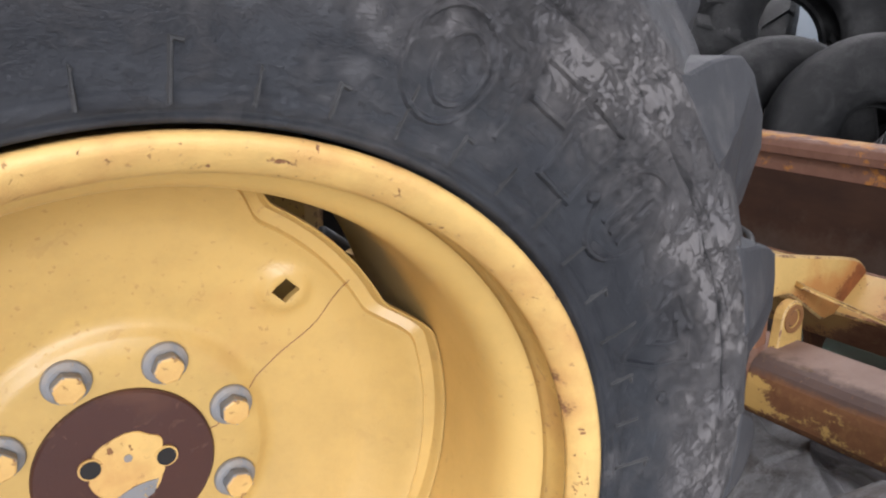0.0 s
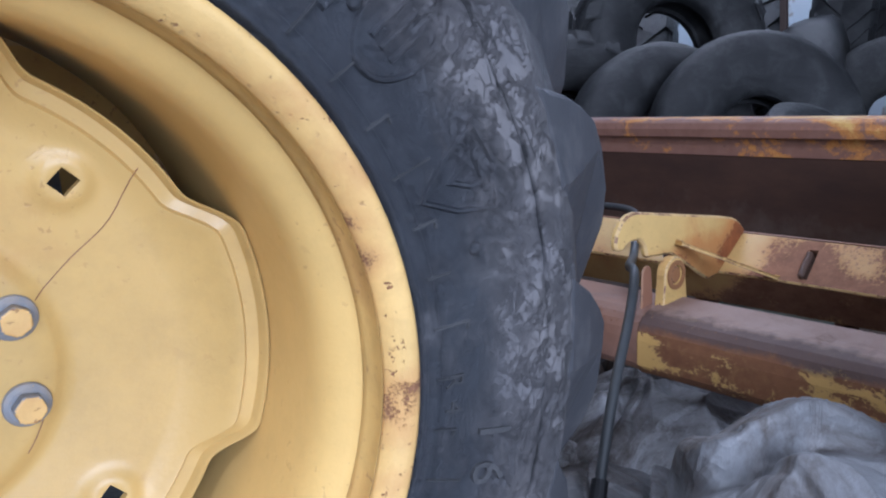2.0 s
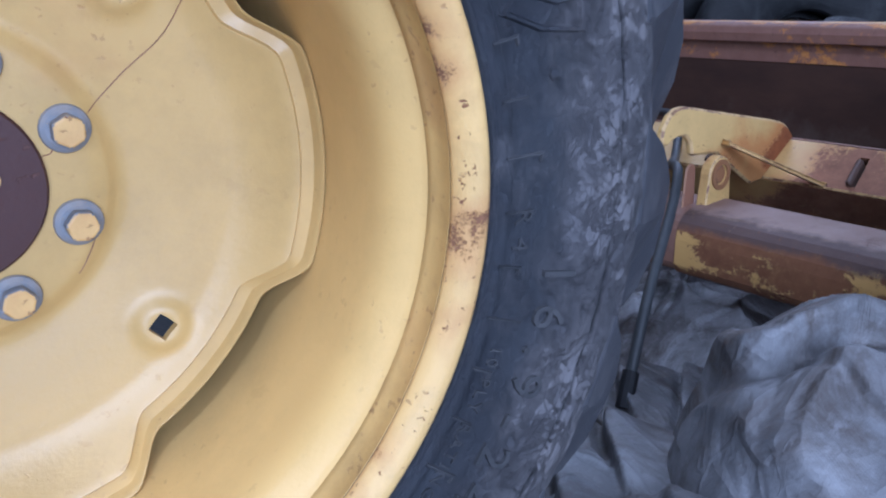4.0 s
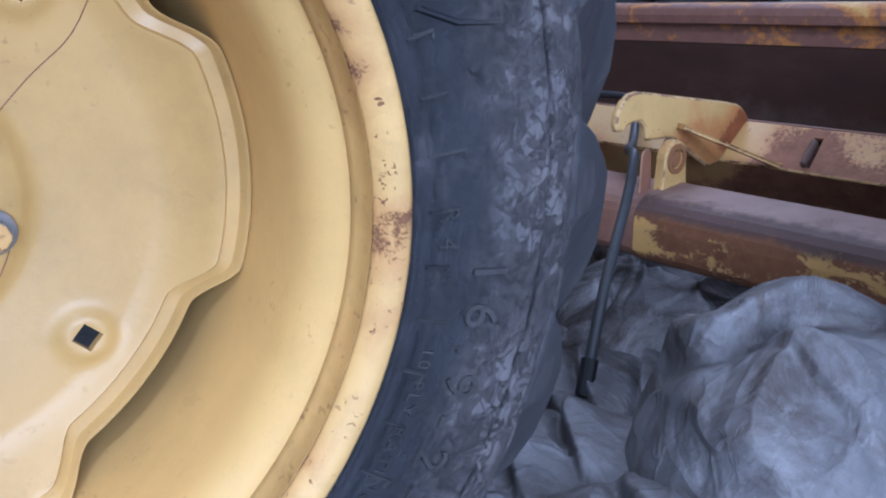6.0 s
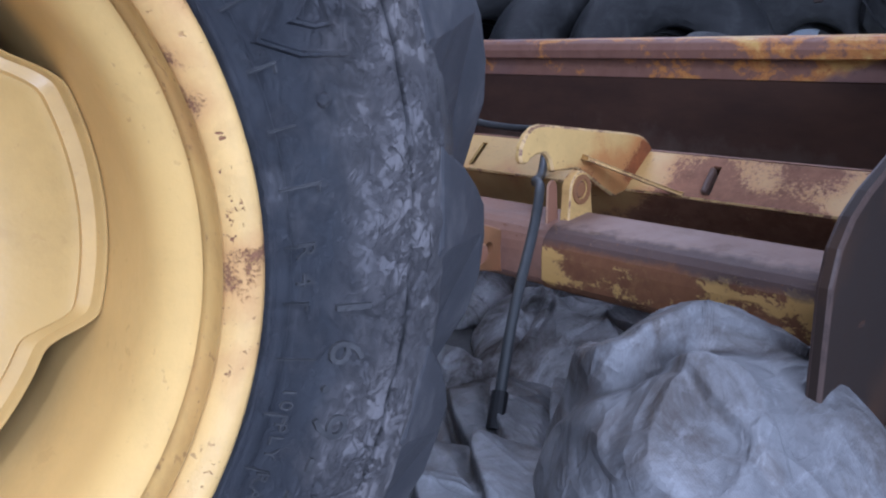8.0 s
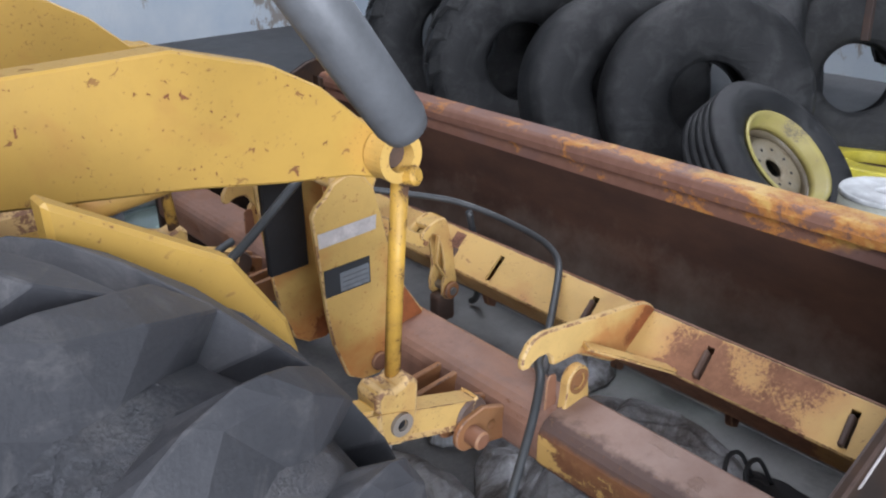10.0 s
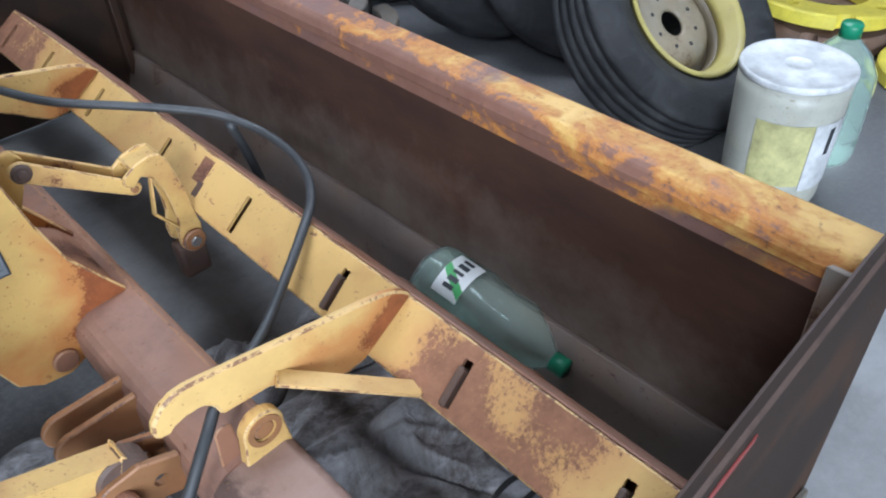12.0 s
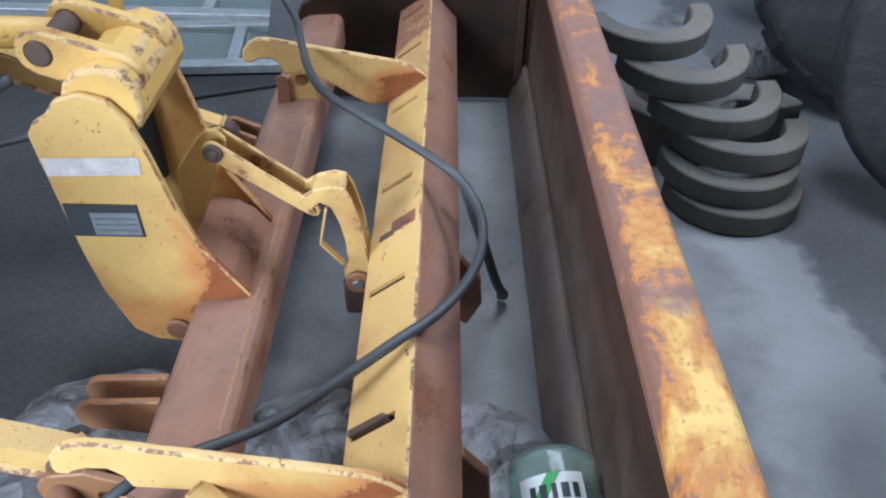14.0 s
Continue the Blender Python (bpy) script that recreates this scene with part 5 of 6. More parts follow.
# ---- plastic sacks under the scraper ----
def sack(name, center, size, seed, turn=0.0, label="", gather=(-0.5, 0.2), pleats=13, material=None):
    """A slumped woven sack: a low cushion whose sheet is drawn into pleats towards a gathered point, with long sharp creases."""
    bm = bmesh.new()
    rng = random.Random(seed * 17)
    rise = [rng.uniform(0.25, 1.0) for _ in range(pleats)]
    shift = Vector((seed * 7.3, seed * 3.1, seed * 5.7))
    spin = Matrix.Rotation(radians(turn), 3, "Z")
    rings, steps = 64, 210
    gx, gy = gather

    def spot(rho, phi):
        u, v = rho * math.cos(phi), rho * math.sin(phi)
        grow = 1 + 0.20 * noise.noise(Vector((math.cos(phi) * 1.3, math.sin(phi) * 1.3, 0)) + shift) + 0.06 * noise.noise(Vector((math.cos(phi) * 4, math.sin(phi) * 4, 1)) + shift)
        warp = noise.noise_vector(Vector((u * 1.1, v * 1.1, 0)) + shift)
        dx, dy = u - gx + 0.16 * warp.x, v - gy + 0.16 * warp.y
        far = math.hypot(dx, dy)
        at = ((math.atan2(dy, dx) + 0.9 * warp.z * far) / (2 * math.pi) + 2.0) * pleats
        cell, f = int(at) % pleats, at % 1.0
        fold = (1 - abs(2 * f - 1)) ** 0.8 * rise[cell]
        lean = (f ** 4) * rise[(cell + 1) % pleats] * 0.5
        pleat = (fold + lean - 0.45) * math.exp(-far / 0.75) * min(1.0, far / 0.10)
        body = max(0.0, 1 - rho ** 2.6) ** 0.55
        p = Vector((u + 0.25 * warp.y, v + 0.25 * warp.x, 0.3)) + shift
        swell = noise.noise(p * 1.2)
        line = noise.noise(p * 0.85 + Vector((9, 2, 4)))
        crease = math.exp(-abs(line) / 0.035) - 0.55 * math.exp(-abs(line - 0.10) / 0.05)
        line2 = noise.noise(p * 1.9 + Vector((3, 8, 1)))
        crease2 = math.exp(-abs(line2) / 0.045) - 0.5 * math.exp(-abs(line2 + 0.11) / 0.05)
        line3 = noise.noise(p * 0.7 + Vector((1, 5, 7)))
        tuck = math.exp(-abs(line3) / 0.022) - 0.6 * math.exp(-abs(line3 - 0.07) / 0.04)
        rough = noise.voronoi(p * 3.2)[0][0] - 0.4
        h = body * (0.80 + 0.55 * swell) + (0.40 * pleat + 0.24 * crease - 0.24 * tuck + 0.07 * crease2 - 0.05 * rough + 0.012 * noise.noise(p * 6)) * (1 - rho ** 6)
        z = center[2] + h * size[2]
        flat = spin @ Vector((u * grow * size[0], v * grow * size[1], 0))
        return (center[0] + flat.x, center[1] + flat.y, max(0.012 + 0.006 * noise.noise(p * 5), z))

    top = bm.verts.new(spot(0.0, 0.0))
    grid = [[bm.verts.new(spot(((i + 1) / rings) ** 0.8, 2 * math.pi * k / steps)) for k in range(steps)] for i in range(rings)]
    foot = [bm.verts.new((v.co.x, v.co.y, 0.002)) for v in grid[-1]]
    for k in range(steps):
        j = (k + 1) % steps
        bm.faces.new([top, grid[0][k], grid[0][j]])
        for one, two in zip(grid, grid[1:]):
            bm.faces.new([one[k], two[k], two[j], one[j]])
        bm.faces.new([grid[-1][k], foot[k], foot[j], grid[-1][j]])
    bm.faces.new(foot[::-1])
    home = pose(center[0], center[1], 0)
    bm.transform(home.inverted())
    ob = part(name, bm, material or m_sack, None, "", home, True)
    return tagged(ob, label or "crumpled grey woven plastic sack on the floor", "sack", "sacks under the scraper")


def bend(points, steps=10):
    """A smooth curve through a few places on the ground plan."""
    pts = [Vector(p) for p in points]
    ext = [2 * pts[0] - pts[1], *pts, 2 * pts[-1] - pts[-2]]
    out = []
    for i in range(1, len(ext) - 2):
        a, b, c, d = ext[i - 1:i + 3]
        for k in range(steps):
            t = k / steps
            out.append(0.5 * ((2 * b) + (c - a) * t + (2 * a - 5 * b + 4 * c - d) * t * t + (3 * b - a - 3 * c + d) * t ** 3))
    return out + [pts[-1]]


def draped_sack(center, size, seed, turn, folds, label, material=None, flat=2.7, tilt=0.0, group="sacks under the scraper"):
    """A stuffed woven sack: a flat-topped cushion with long folds. A fold is a curve on the plan, its height and its width;
    it falls steeply on the side to the right of the curve, with a hollow at its foot, and leans over that side."""
    bm = bmesh.new()
    shift = Vector((seed * 7.3, seed * 3.1, seed * 5.7))
    spin = Matrix.Rotation(radians(turn), 3, "Z")
    curves = [(bend(points), high, wide) for points, high, wide in folds]
    rings, steps = 96, 260

    def spot(rho, phi):
        grow = 1 + 0.10 * noise.noise(Vector((math.cos(phi) * 1.2, math.sin(phi) * 1.2, 0)) + shift) + 0.025 * noise.noise(Vector((math.cos(phi) * 5, math.sin(phi) * 5, 1)) + shift)
        u, v = rho * math.cos(phi) * grow, rho * math.sin(phi) * grow
        at = spin @ Vector((u * size[0], v * size[1], 0))
        x, y = center[0] + at.x, center[1] + at.y
        p = Vector((x * 3.0, y * 3.0, 0.3)) + shift
        body = max(0.0, 1 - rho ** flat) ** 0.5
        z = size[2] * body * (0.90 + 0.22 * noise.noise(p * 0.8) + tilt * u)
        dx = dy = 0.0
        for line, high, wide in curves:
            best, sign, way, along = 9.0, 1.0, None, 0.0
            for i in range(len(line) - 1):
                a, b = line[i], line[i + 1]
                ab = b - a
                f = min(1.0, max(0.0, ((x - a.x) * ab.x + (y - a.y) * ab.y) / max(1e-9, ab.length_squared)))
                q = a + ab * f
                far = math.hypot(x - q.x, y - q.y)
                if far < best:
                    best, along, way = far, (i + f) / (len(line) - 1), ab.normalized()
                    sign = 1.0 if ab.x * (y - a.y) - ab.y * (x - a.x) > 0 else -1.0
            taper = math.sin(math.pi * min(1.0, max(0.0, 0.08 + 0.84 * along))) ** 0.7 * (0.85 + 0.3 * noise.noise(p * 2.2))
            if sign > 0:
                rise = math.exp(-(best / wide) ** 2)
                hollow = 0.0
            else:
                rise = math.exp(-(best / (0.22 * wide)) ** 2)
                hollow = 0.55 * math.exp(-((best - 0.45 * wide) / (0.35 * wide)) ** 2)
            z += high * taper * (rise - hollow) * min(1.0, 3.0 * body)
            lean = 0.5 * high * taper * rise * body
            dx += way.y * lean
            dy -= way.x * lean
        w = Vector((x * 9.0 + 0.8 * noise.noise(p), y * 9.0, 0.0)) + shift
        line = noise.noise(w * 0.7)
        soft = math.exp(-abs(line) / 0.06) * max(0.0, noise.noise(w * 0.35 + Vector((5, 1, 2))) + 0.25)
        line2 = noise.noise(w * 1.5 + Vector((3, 7, 1)))
        crisp = (math.exp(-abs(line2) / 0.03) - 0.4 * math.exp(-abs(line2 - 0.09) / 0.05)) * max(0.0, noise.noise(w * 0.5 + Vector((2, 8, 4))) + 0.3)
        line3 = noise.noise(Vector((w.x * 0.9, w.y * 2.6, 4.0)))
        pull = math.exp(-abs(line3) / 0.07) * max(0.0, noise.noise(w * 0.4 + Vector((7, 3, 1))))
        bend_line = noise.noise(Vector((x * 3.4 + 0.5 * noise.noise(p), y * 3.4, 2.0)) + shift)
        swell = math.exp(-abs(bend_line) / 0.05) - 0.7 * math.exp(-abs(bend_line - 0.13) / 0.07)
        swell += 0.5 * math.exp(-abs(bend_line + 0.28) / 0.05)
        z += 0.30 * size[2] ** 0.5 * 0.11 * swell * min(1.0, 2 * body)
        z += (0.013 * soft + 0.009 * crisp + 0.004 * pull + 0.004 * noise.noise(w * 1.6) + 0.0012 * noise.noise(w * 5)) * min(1.0, 2 * body)
        return (x + dx, y + dy, max(0.010 + 0.004 * noise.noise(w), z + 0.01))

    top = bm.verts.new(spot(0.0, 0.0))
    grid = [[bm.verts.new(spot(((i + 1) / rings) ** 0.75, 2 * math.pi * k / steps)) for k in range(steps)] for i in range(rings)]
    foot = [bm.verts.new((v.co.x, v.co.y, 0.002)) for v in grid[-1]]
    for k in range(steps):
        j = (k + 1) % steps
        bm.faces.new([top, grid[0][k], grid[0][j]])
        for one, two in zip(grid, grid[1:]):
            bm.faces.new([one[k], two[k], two[j], one[j]])
        bm.faces.new([grid[-1][k], foot[k], foot[j], grid[-1][j]])
    bm.faces.new(foot[::-1])
    home = pose(center[0], center[1], 0)
    bm.transform(home.inverted())
    return tagged(part("plastic_sack", bm, material or m_sack, None, "", home, True), label, "sack", group)


draped_sack((1.64, 1.00), (0.30, 0.275, 0.325), 1, 30, [
    ([(1.60, 1.23), (1.545, 1.135), (1.61, 1.085), (1.69, 1.05), (1.735, 0.96)], 0.060, 0.080),
    ([(1.575, 1.10), (1.56, 1.02), (1.53, 0.94), (1.50, 0.84)], 0.014, 0.045),
    ([(1.46, 1.14), (1.41, 1.04), (1.40, 0.92)], 0.026, 0.050),
    ([(1.80, 1.10), (1.83, 1.00), (1.81, 0.90)], 0.020, 0.040)], "bulging grey woven plastic sack with deep folds on the floor", m_full_sack)
draped_sack((1.25, 1.02), (0.25, 0.24, 0.125), 9, 25, [
    ([(1.40, 1.16), (1.33, 1.08), (1.29, 0.96), (1.30, 0.84)], 0.040, 0.050),
    ([(1.30, 1.14), (1.20, 1.06), (1.14, 0.94)], 0.030, 0.045)], "low slack grey woven plastic sack in front of a full one")
draped_sack((1.63, 1.40), (0.24, 0.20, 0.075), 2, -30, [
    ([(1.80, 1.40), (1.70, 1.33), (1.58, 1.25)], 0.040, 0.035),
    ([(1.72, 1.50), (1.62, 1.42), (1.55, 1.33)], 0.035, 0.040),
    ([(1.62, 1.54), (1.55, 1.45), (1.50, 1.38)], 0.030, 0.035)], "slack grey woven plastic sack beside the tyre")
draped_sack((1.36, 1.31), (0.25, 0.17, 0.095), 5, -25, [
    ([(1.52, 1.36), (1.44, 1.30), (1.36, 1.20)], 0.035, 0.045),
    ([(1.42, 1.42), (1.34, 1.34), (1.26, 1.24)], 0.030, 0.040)], "slack grey woven plastic sack at the foot of the tyre")
sack("plastic_sack", (1.60, 1.72, 0.005), (0.34, 0.26, 0.080), 3, 60, "flattened pale grey plastic sack beneath the hitch", (0.2, -0.5), 8, m_pale_sack)
sack("plastic_sack", (2.14, 1.46, 0.010), (0.38, 0.36, 0.150), 4, 10, "pale grey woven sack between tube and beam", (-0.2, 0.5), 9, m_pale_sack)
sack("plastic_sack", (2.50, 1.93, 0.004), (0.15, 0.19, 0.080), 6, 80, "pale crumpled plastic sack behind the scarifier beam", (0.1, 0.3), 9, m_pale_sack)
# sack sheet made black to carry the deep shade by the end plate
sack("plastic_sack", (2.20, 1.12, 0.004), (0.34, 0.23, 0.045), 8, 15, "crumpled plastic sack coloured black for the shade inside the scraper", (0.3, 0.2), 9, m_shade_sack)
sack("plastic_sack", (2.12, 1.97, 0.004), (0.13, 0.19, 0.090), 10, 100, "pale crumpled plastic sack between tube and beam", (0.2, 0.3), 8, m_pale_sack)
sack("plastic_sack", (1.62, 2.02, 0.004), (0.22, 0.15, 0.055), 11, 10, "pale flattened plastic sack under the mast", (0.3, -0.3), 8, m_pale_sack)

draped_sack((2.02, 0.76), (0.18, 0.075, 0.050), 12, 8, [([(2.12, 0.79), (2.02, 0.76), (1.94, 0.73)], 0.020, 0.03)], "pale crumpled cloth on the floor outside the end plate", m_pale_sack)

# thin black cables lying over the sacks
for dx, dy in ((0.0, 0.0), (0.010, -0.050)):
    cable = thing("black_cable", "thin black cable lying over the sacks", "cable", pose(2.29 + dx, 1.22 + dy, 0))
    part("cable_body", rod([(2.08 + dx, 1.10 + dy, 0.13), (2.179 + dx, 1.175 + dy, 0.175), (2.299 + dx, 1.238 + dy, 0.170), (2.399 + dx, 1.250 + dy, 0.13), (2.46 + dx, 1.23 + dy, 0.03)], 0.006, 8, 6), m_hose, cable, "", cable.matrix_basis.inverted(), True)

# ---- water bottle in the box ----
def bottle(home, label, big=1.0, dents=0.0):
    ob = thing("water_bottle", label, "bottle", home)
    k = big
    line = [(0.0, -0.150), (0.070, -0.150), (0.086, -0.140), (0.090, -0.120), (0.090, -0.080), (0.086, -0.074), (0.090, -0.066), (0.088, 0.020), (0.086, 0.028), (0.089, 0.036), (0.086, 0.080), (0.062, 0.125),
            (0.034, 0.155), (0.021, 0.168), (0.021, 0.180), (0.018, 0.180), (0.018, 0.166), (0.031, 0.152), (0.059, 0.122), (0.083, 0.079), (0.086, 0.020), (0.087, -0.120), (0.083, -0.138), (0.0, -0.147)]
    fine = []
    for (r0, d0), (r1, d1) in zip(line, line[1:]):
        n = max(1, round(math.hypot(r1 - r0, d1 - d0) / 0.012))
        fine += [(r0 + (r1 - r0) * i / n, d0 + (d1 - d0) * i / n) for i in range(n)]
    bm = lathe([(r * k, d * k) for r, d in fine + [line[-1]]], 64, False)
    for v in bm.verts:
        if v.co.y < 0.12 * k:
            a = math.atan2(v.co.z, v.co.x)
            p = Vector((math.cos(a) * 1.3, v.co.y * 16, math.sin(a) * 1.3))
            dent = 1 + dents * (noise.noise(p) - 0.9 * math.exp(-abs(noise.noise(p * 0.8 + Vector((4, 4, 4)))) / 0.12))
            v.co.x *= dent
            v.co.z *= dent
    body = part("bottle_body", bm, m_bottle, ob, "thin green-tinted plastic", None, True)
    body.visible_shadow = False
    part("bottle_cap", lathe([(r * k, d * k) for r, d in ((0.0, 0.200), (0.022, 0.200), (0.0245, 0.196), (0.0245, 0.168), (0.0215, 0.168), (0.0215, 0.192), (0.0, 0.193))], 24, False), m_cap, ob, "green screw cap", None, True)
    return ob


def wrap_round(bm, r, angle):
    for v in bm.verts:
        x, y, z = v.co
        a = radians(angle) + x / r
        v.co = ((r + z) * math.cos(a), y, (r + z) * math.sin(a))
    return bm


def sheet(x0, x1, y0, y1, z, steps=16, slant=0.0):
    bm = bmesh.new()
    rows = [[bm.verts.new((x0 + (x1 - x0) * i / steps + slant * j / 8, y0 + (y1 - y0) * j / 8, z)) for i in range(steps + 1)] for j in range(9)]
    for low, high in zip(rows, rows[1:]):
        for i in range(steps):
            bm.faces.new([low[i], low[i + 1], high[i + 1], high[i]])
    return bm


lying = Matrix.Translation((2.664, 1.618, 0.148)) @ Matrix.Rotation(radians(185), 4, "Z") @ Matrix.Rotation(radians(-8), 4, "X")
crushed = bottle(lying, "crushed green-tinted water bottle with white label lying in the box", 1.0, 0.07)
crushed.scale = (1.02, 1.24, 1.02)
label_strip = part("bottle_label", wrap_round(sheet(-0.062, 0.058, -0.092, -0.030, 0.0040), 0.0905, 78), m_paper, crushed, "white paper label", None, True)
part("label_stripe", wrap_round(sheet(-0.006, 0.018, -0.092, -0.030, 0.0052, 16, -0.048), 0.0905, 78), m_green, label_strip, "green diagonal stripe", None, True)
for k, wide in enumerate((0.011, 0.014, 0.009, 0.013, 0.011)):
    x = 0.040 - 0.019 * k
    part("print_bar", wrap_round(sheet(x - wide / 2, x + wide / 2, -0.074, -0.050, 0.0062, 4), 0.0905, 78), m_ink, label_strip, "dark bar of print")


# ---- loose tyres and wheels behind the scraper ----
def tyre_profile(R, hole, wide, round_=0.3):
    h = wide / 2
    mid = hole + (R - hole) * 0.55
    return [(hole, -h * 0.62), (hole + 0.012, -h * 0.70), (hole + 0.03, -h * 0.80), (mid, -h), (R * 0.90, -h * 0.93), (R * 0.965, -h * 0.75), (R * 0.985, -h * 0.45), (R * 0.99, 0.0), (R * 0.985, h * 0.45),
            (R * 0.965, h * 0.75), (R * 0.90, h * 0.93), (mid, h), (hole + 0.03, h * 0.80), (hole + 0.012, h * 0.70), (hole, h * 0.62), (hole - 0.002, h * 0.4), (hole + 0.03, h * 0.45), (hole + 0.05, 0.0), (hole + 0.03, -h * 0.45), (hole - 0.002, -h * 0.4)]


def one_lug(R, wide, count, chevron, sgn, depth=0.03):
    """One angled tread bar from the shoulder to the middle of the tread."""
    h = wide / 2
    bm = bmesh.new()
    rings = []
    for d, ro, da in ((0.98, R * 0.93, -3), (0.80, R + depth * 0.7, 0), (0.45, R + depth, chevron * 0.5), (0.02, R + depth, chevron)):
        ring = []
        for r, w in ((R * 0.90, 0.30), (ro, 0.22), (ro, -0.22), (R * 0.90, -0.30)):
            a = radians(da + w * 360.0 / count)
            ring.append(bm.verts.new((r * math.cos(a), sgn * d * h, r * math.sin(a))))
        rings.append(ring)
    for one, two in zip(rings, rings[1:]):
        for i in range(4):
            bm.faces.new([one[i], one[(i + 1) % 4], two[(i + 1) % 4], two[i]])
    bm.faces.new(rings[0])
    bm.faces.new(rings[-1])
    bmesh.ops.recalc_face_normals(bm, faces=bm.faces)
    return bm


def ribbed(R, hole, wide, ribs):
    """A tyre with circumferential grooves."""
    prof = tyre_profile(R, hole, wide)
    out = []
    for r, d in prof:
        out.append((r, d))
    top = [i for i, (r, d) in enumerate(out) if r > R * 0.95]
    fresh = []
    h = wide / 2 * 0.75
    for i in range(ribs):
        d0 = -h + 2 * h * i / ribs
        d1 = d0 + 2 * h / ribs
        fresh += [(R * 0.965, d0 + 0.002), (R, d0 + 0.007), (R, d1 - 0.007), (R * 0.965, d1 - 0.002)]
    return out[:top[0]] + fresh + out[top[-1] + 1:]


LUGS = {}


def loose_tyre(place, R, hole, wide, label, lugs=0, chevron=12, ribs=0, name="loose_tyre"):
    prof = ribbed(R, hole, wide, ribs) if ribs else tyre_profile(R, hole, wide)
    ob = part(name, lathe(prof, 56, True), m_old_tyre, None, "", place, True)
    ob.data.set_sharp_from_angle(angle=radians(40))
    if lugs:
        key = (R, wide, lugs)
        if key not in LUGS:
            LUGS[key] = []
            for sgn in (-1, 1):
                bm = one_lug(R * 0.97, wide, lugs, chevron, sgn)
                me = bpy.data.meshes.new("tread_lug")
                bm.to_mesh(me)
                bm.free()
                me.materials.append(m_old_tyre)
                LUGS[key].append(me)
        for k in range(lugs):
            for side, me in enumerate(LUGS[key]):
                child = new("tread_lug", me)
                child.parent = ob
                child.matrix_basis = Matrix.Rotation(-2 * math.pi * (k + 0.5 * side) / lugs, 4, "Y")
    return tagged(ob, label, "tyre", "tyre pile")


def stand(x, y, R, turn, lean=0.0, lift=0.0):
    """A tyre standing on its tread; its axis turned about z, leaning by lean degrees."""
    return Matrix.Translation((x, y, R * math.cos(radians(lean)) + 0.01 + lift)) @ Matrix.Rotation(radians(turn), 4, "Z") @ Matrix.Rotation(radians(lean), 4, "X")


loose_tyre(stand(4.22, 2.50, 0.52, -42, -14), 0.52, 0.19, 0.30, "smooth grey worn tyre standing at the end of the row")
loose_tyre(stand(4.12, 2.96, 0.51, -28, -15), 0.51, 0.17, 0.32, "dusty smooth grey tyre standing on the floor")
loose_tyre(stand(4.12, 3.62, 0.55, -34, -8), 0.55, 0.22, 0.34, "lugged tractor tyre standing in the row", 18, 14)
loose_tyre(stand(4.26, 4.32, 0.58, -30, -8), 0.58, 0.24, 0.36, "lugged tyre far along the row", 18, 14)
loose_tyre(stand(4.80, 3.38, 0.62, -26, -12, 0.36), 0.62, 0.275, 0.42, "big worn tractor tyre with angled lugs and an open middle", 18, 14)
loose_tyre(stand(4.42, 4.22, 0.62, -20, -20, 0.92), 0.62, 0.26, 0.40, "lugged tyre lying high on the pile", 18, 14)
loose_tyre(stand(5.08, 2.52, 0.56, 18, -12), 0.56, 0.22, 0.32, "dark smooth tyre leaning behind the row")
loose_tyre(stand(5.32, 2.22, 0.50, -58, -14), 0.50, 0.19, 0.28, "dark smooth tyre leaning on another tyre")
loose_tyre(stand(5.62, 3.45, 0.60, 30, 4, 0.10), 0.60, 0.25, 0.38, "dark lugged tyre in the back row", 18, 14)
loose_tyre(stand(5.80, 2.75, 0.58, 20, 4, 0.40), 0.58, 0.24, 0.36, "dark lugged tyre in the back row", 18, 14)
loose_tyre(stand(5.75, 4.25, 0.62, 35, 4, 0.15), 0.62, 0.26, 0.38, "dark lugged tyre in the back row", 16, 14)
loose_tyre(stand(5.85, 1.90, 0.56, 10, 6, 0.25), 0.56, 0.24, 0.34, "dark tyre in the back row", 16, 14)
loose_tyre(stand(5.30, 5.10, 0.62, 20, 4, 0.20), 0.62, 0.26, 0.38, "dark tyre far back in the pile", 16, 14)
loose_tyre(Matrix.Translation((5.80, 1.45, 0.14)) @ Matrix.Rotation(radians(90), 4, "X"), 0.36, 0.20, 0.26, "small black tyre lying flat on the floor", 0, 0, 4)

for x, y, R, turn, lean, lift in ((6.35, 2.3, 0.60, 25, 4, 0.40), (6.4, 3.0, 0.60, 30, 4, 0.42), (6.45, 3.75, 0.60, 35, 4, 0.22), (6.4, 4.6, 0.62, 30, 4, 0.16), (6.2, 5.4, 0.60, 40, 4, 0.08),
                                  (6.4, 1.5, 0.58, 20, 4, 0.10), (5.0, 5.7, 0.58, 30, 4, 0.50), (6.6, 6.2, 0.62, 40, 4, 0.30), (5.7, 6.2, 0.60, 30, 4, 0.45)):
    loose_tyre(stand(x, y, R, turn, lean, lift), R, 0.25, 0.36, "dark lugged tyre piled in the back rows", 16, 14)

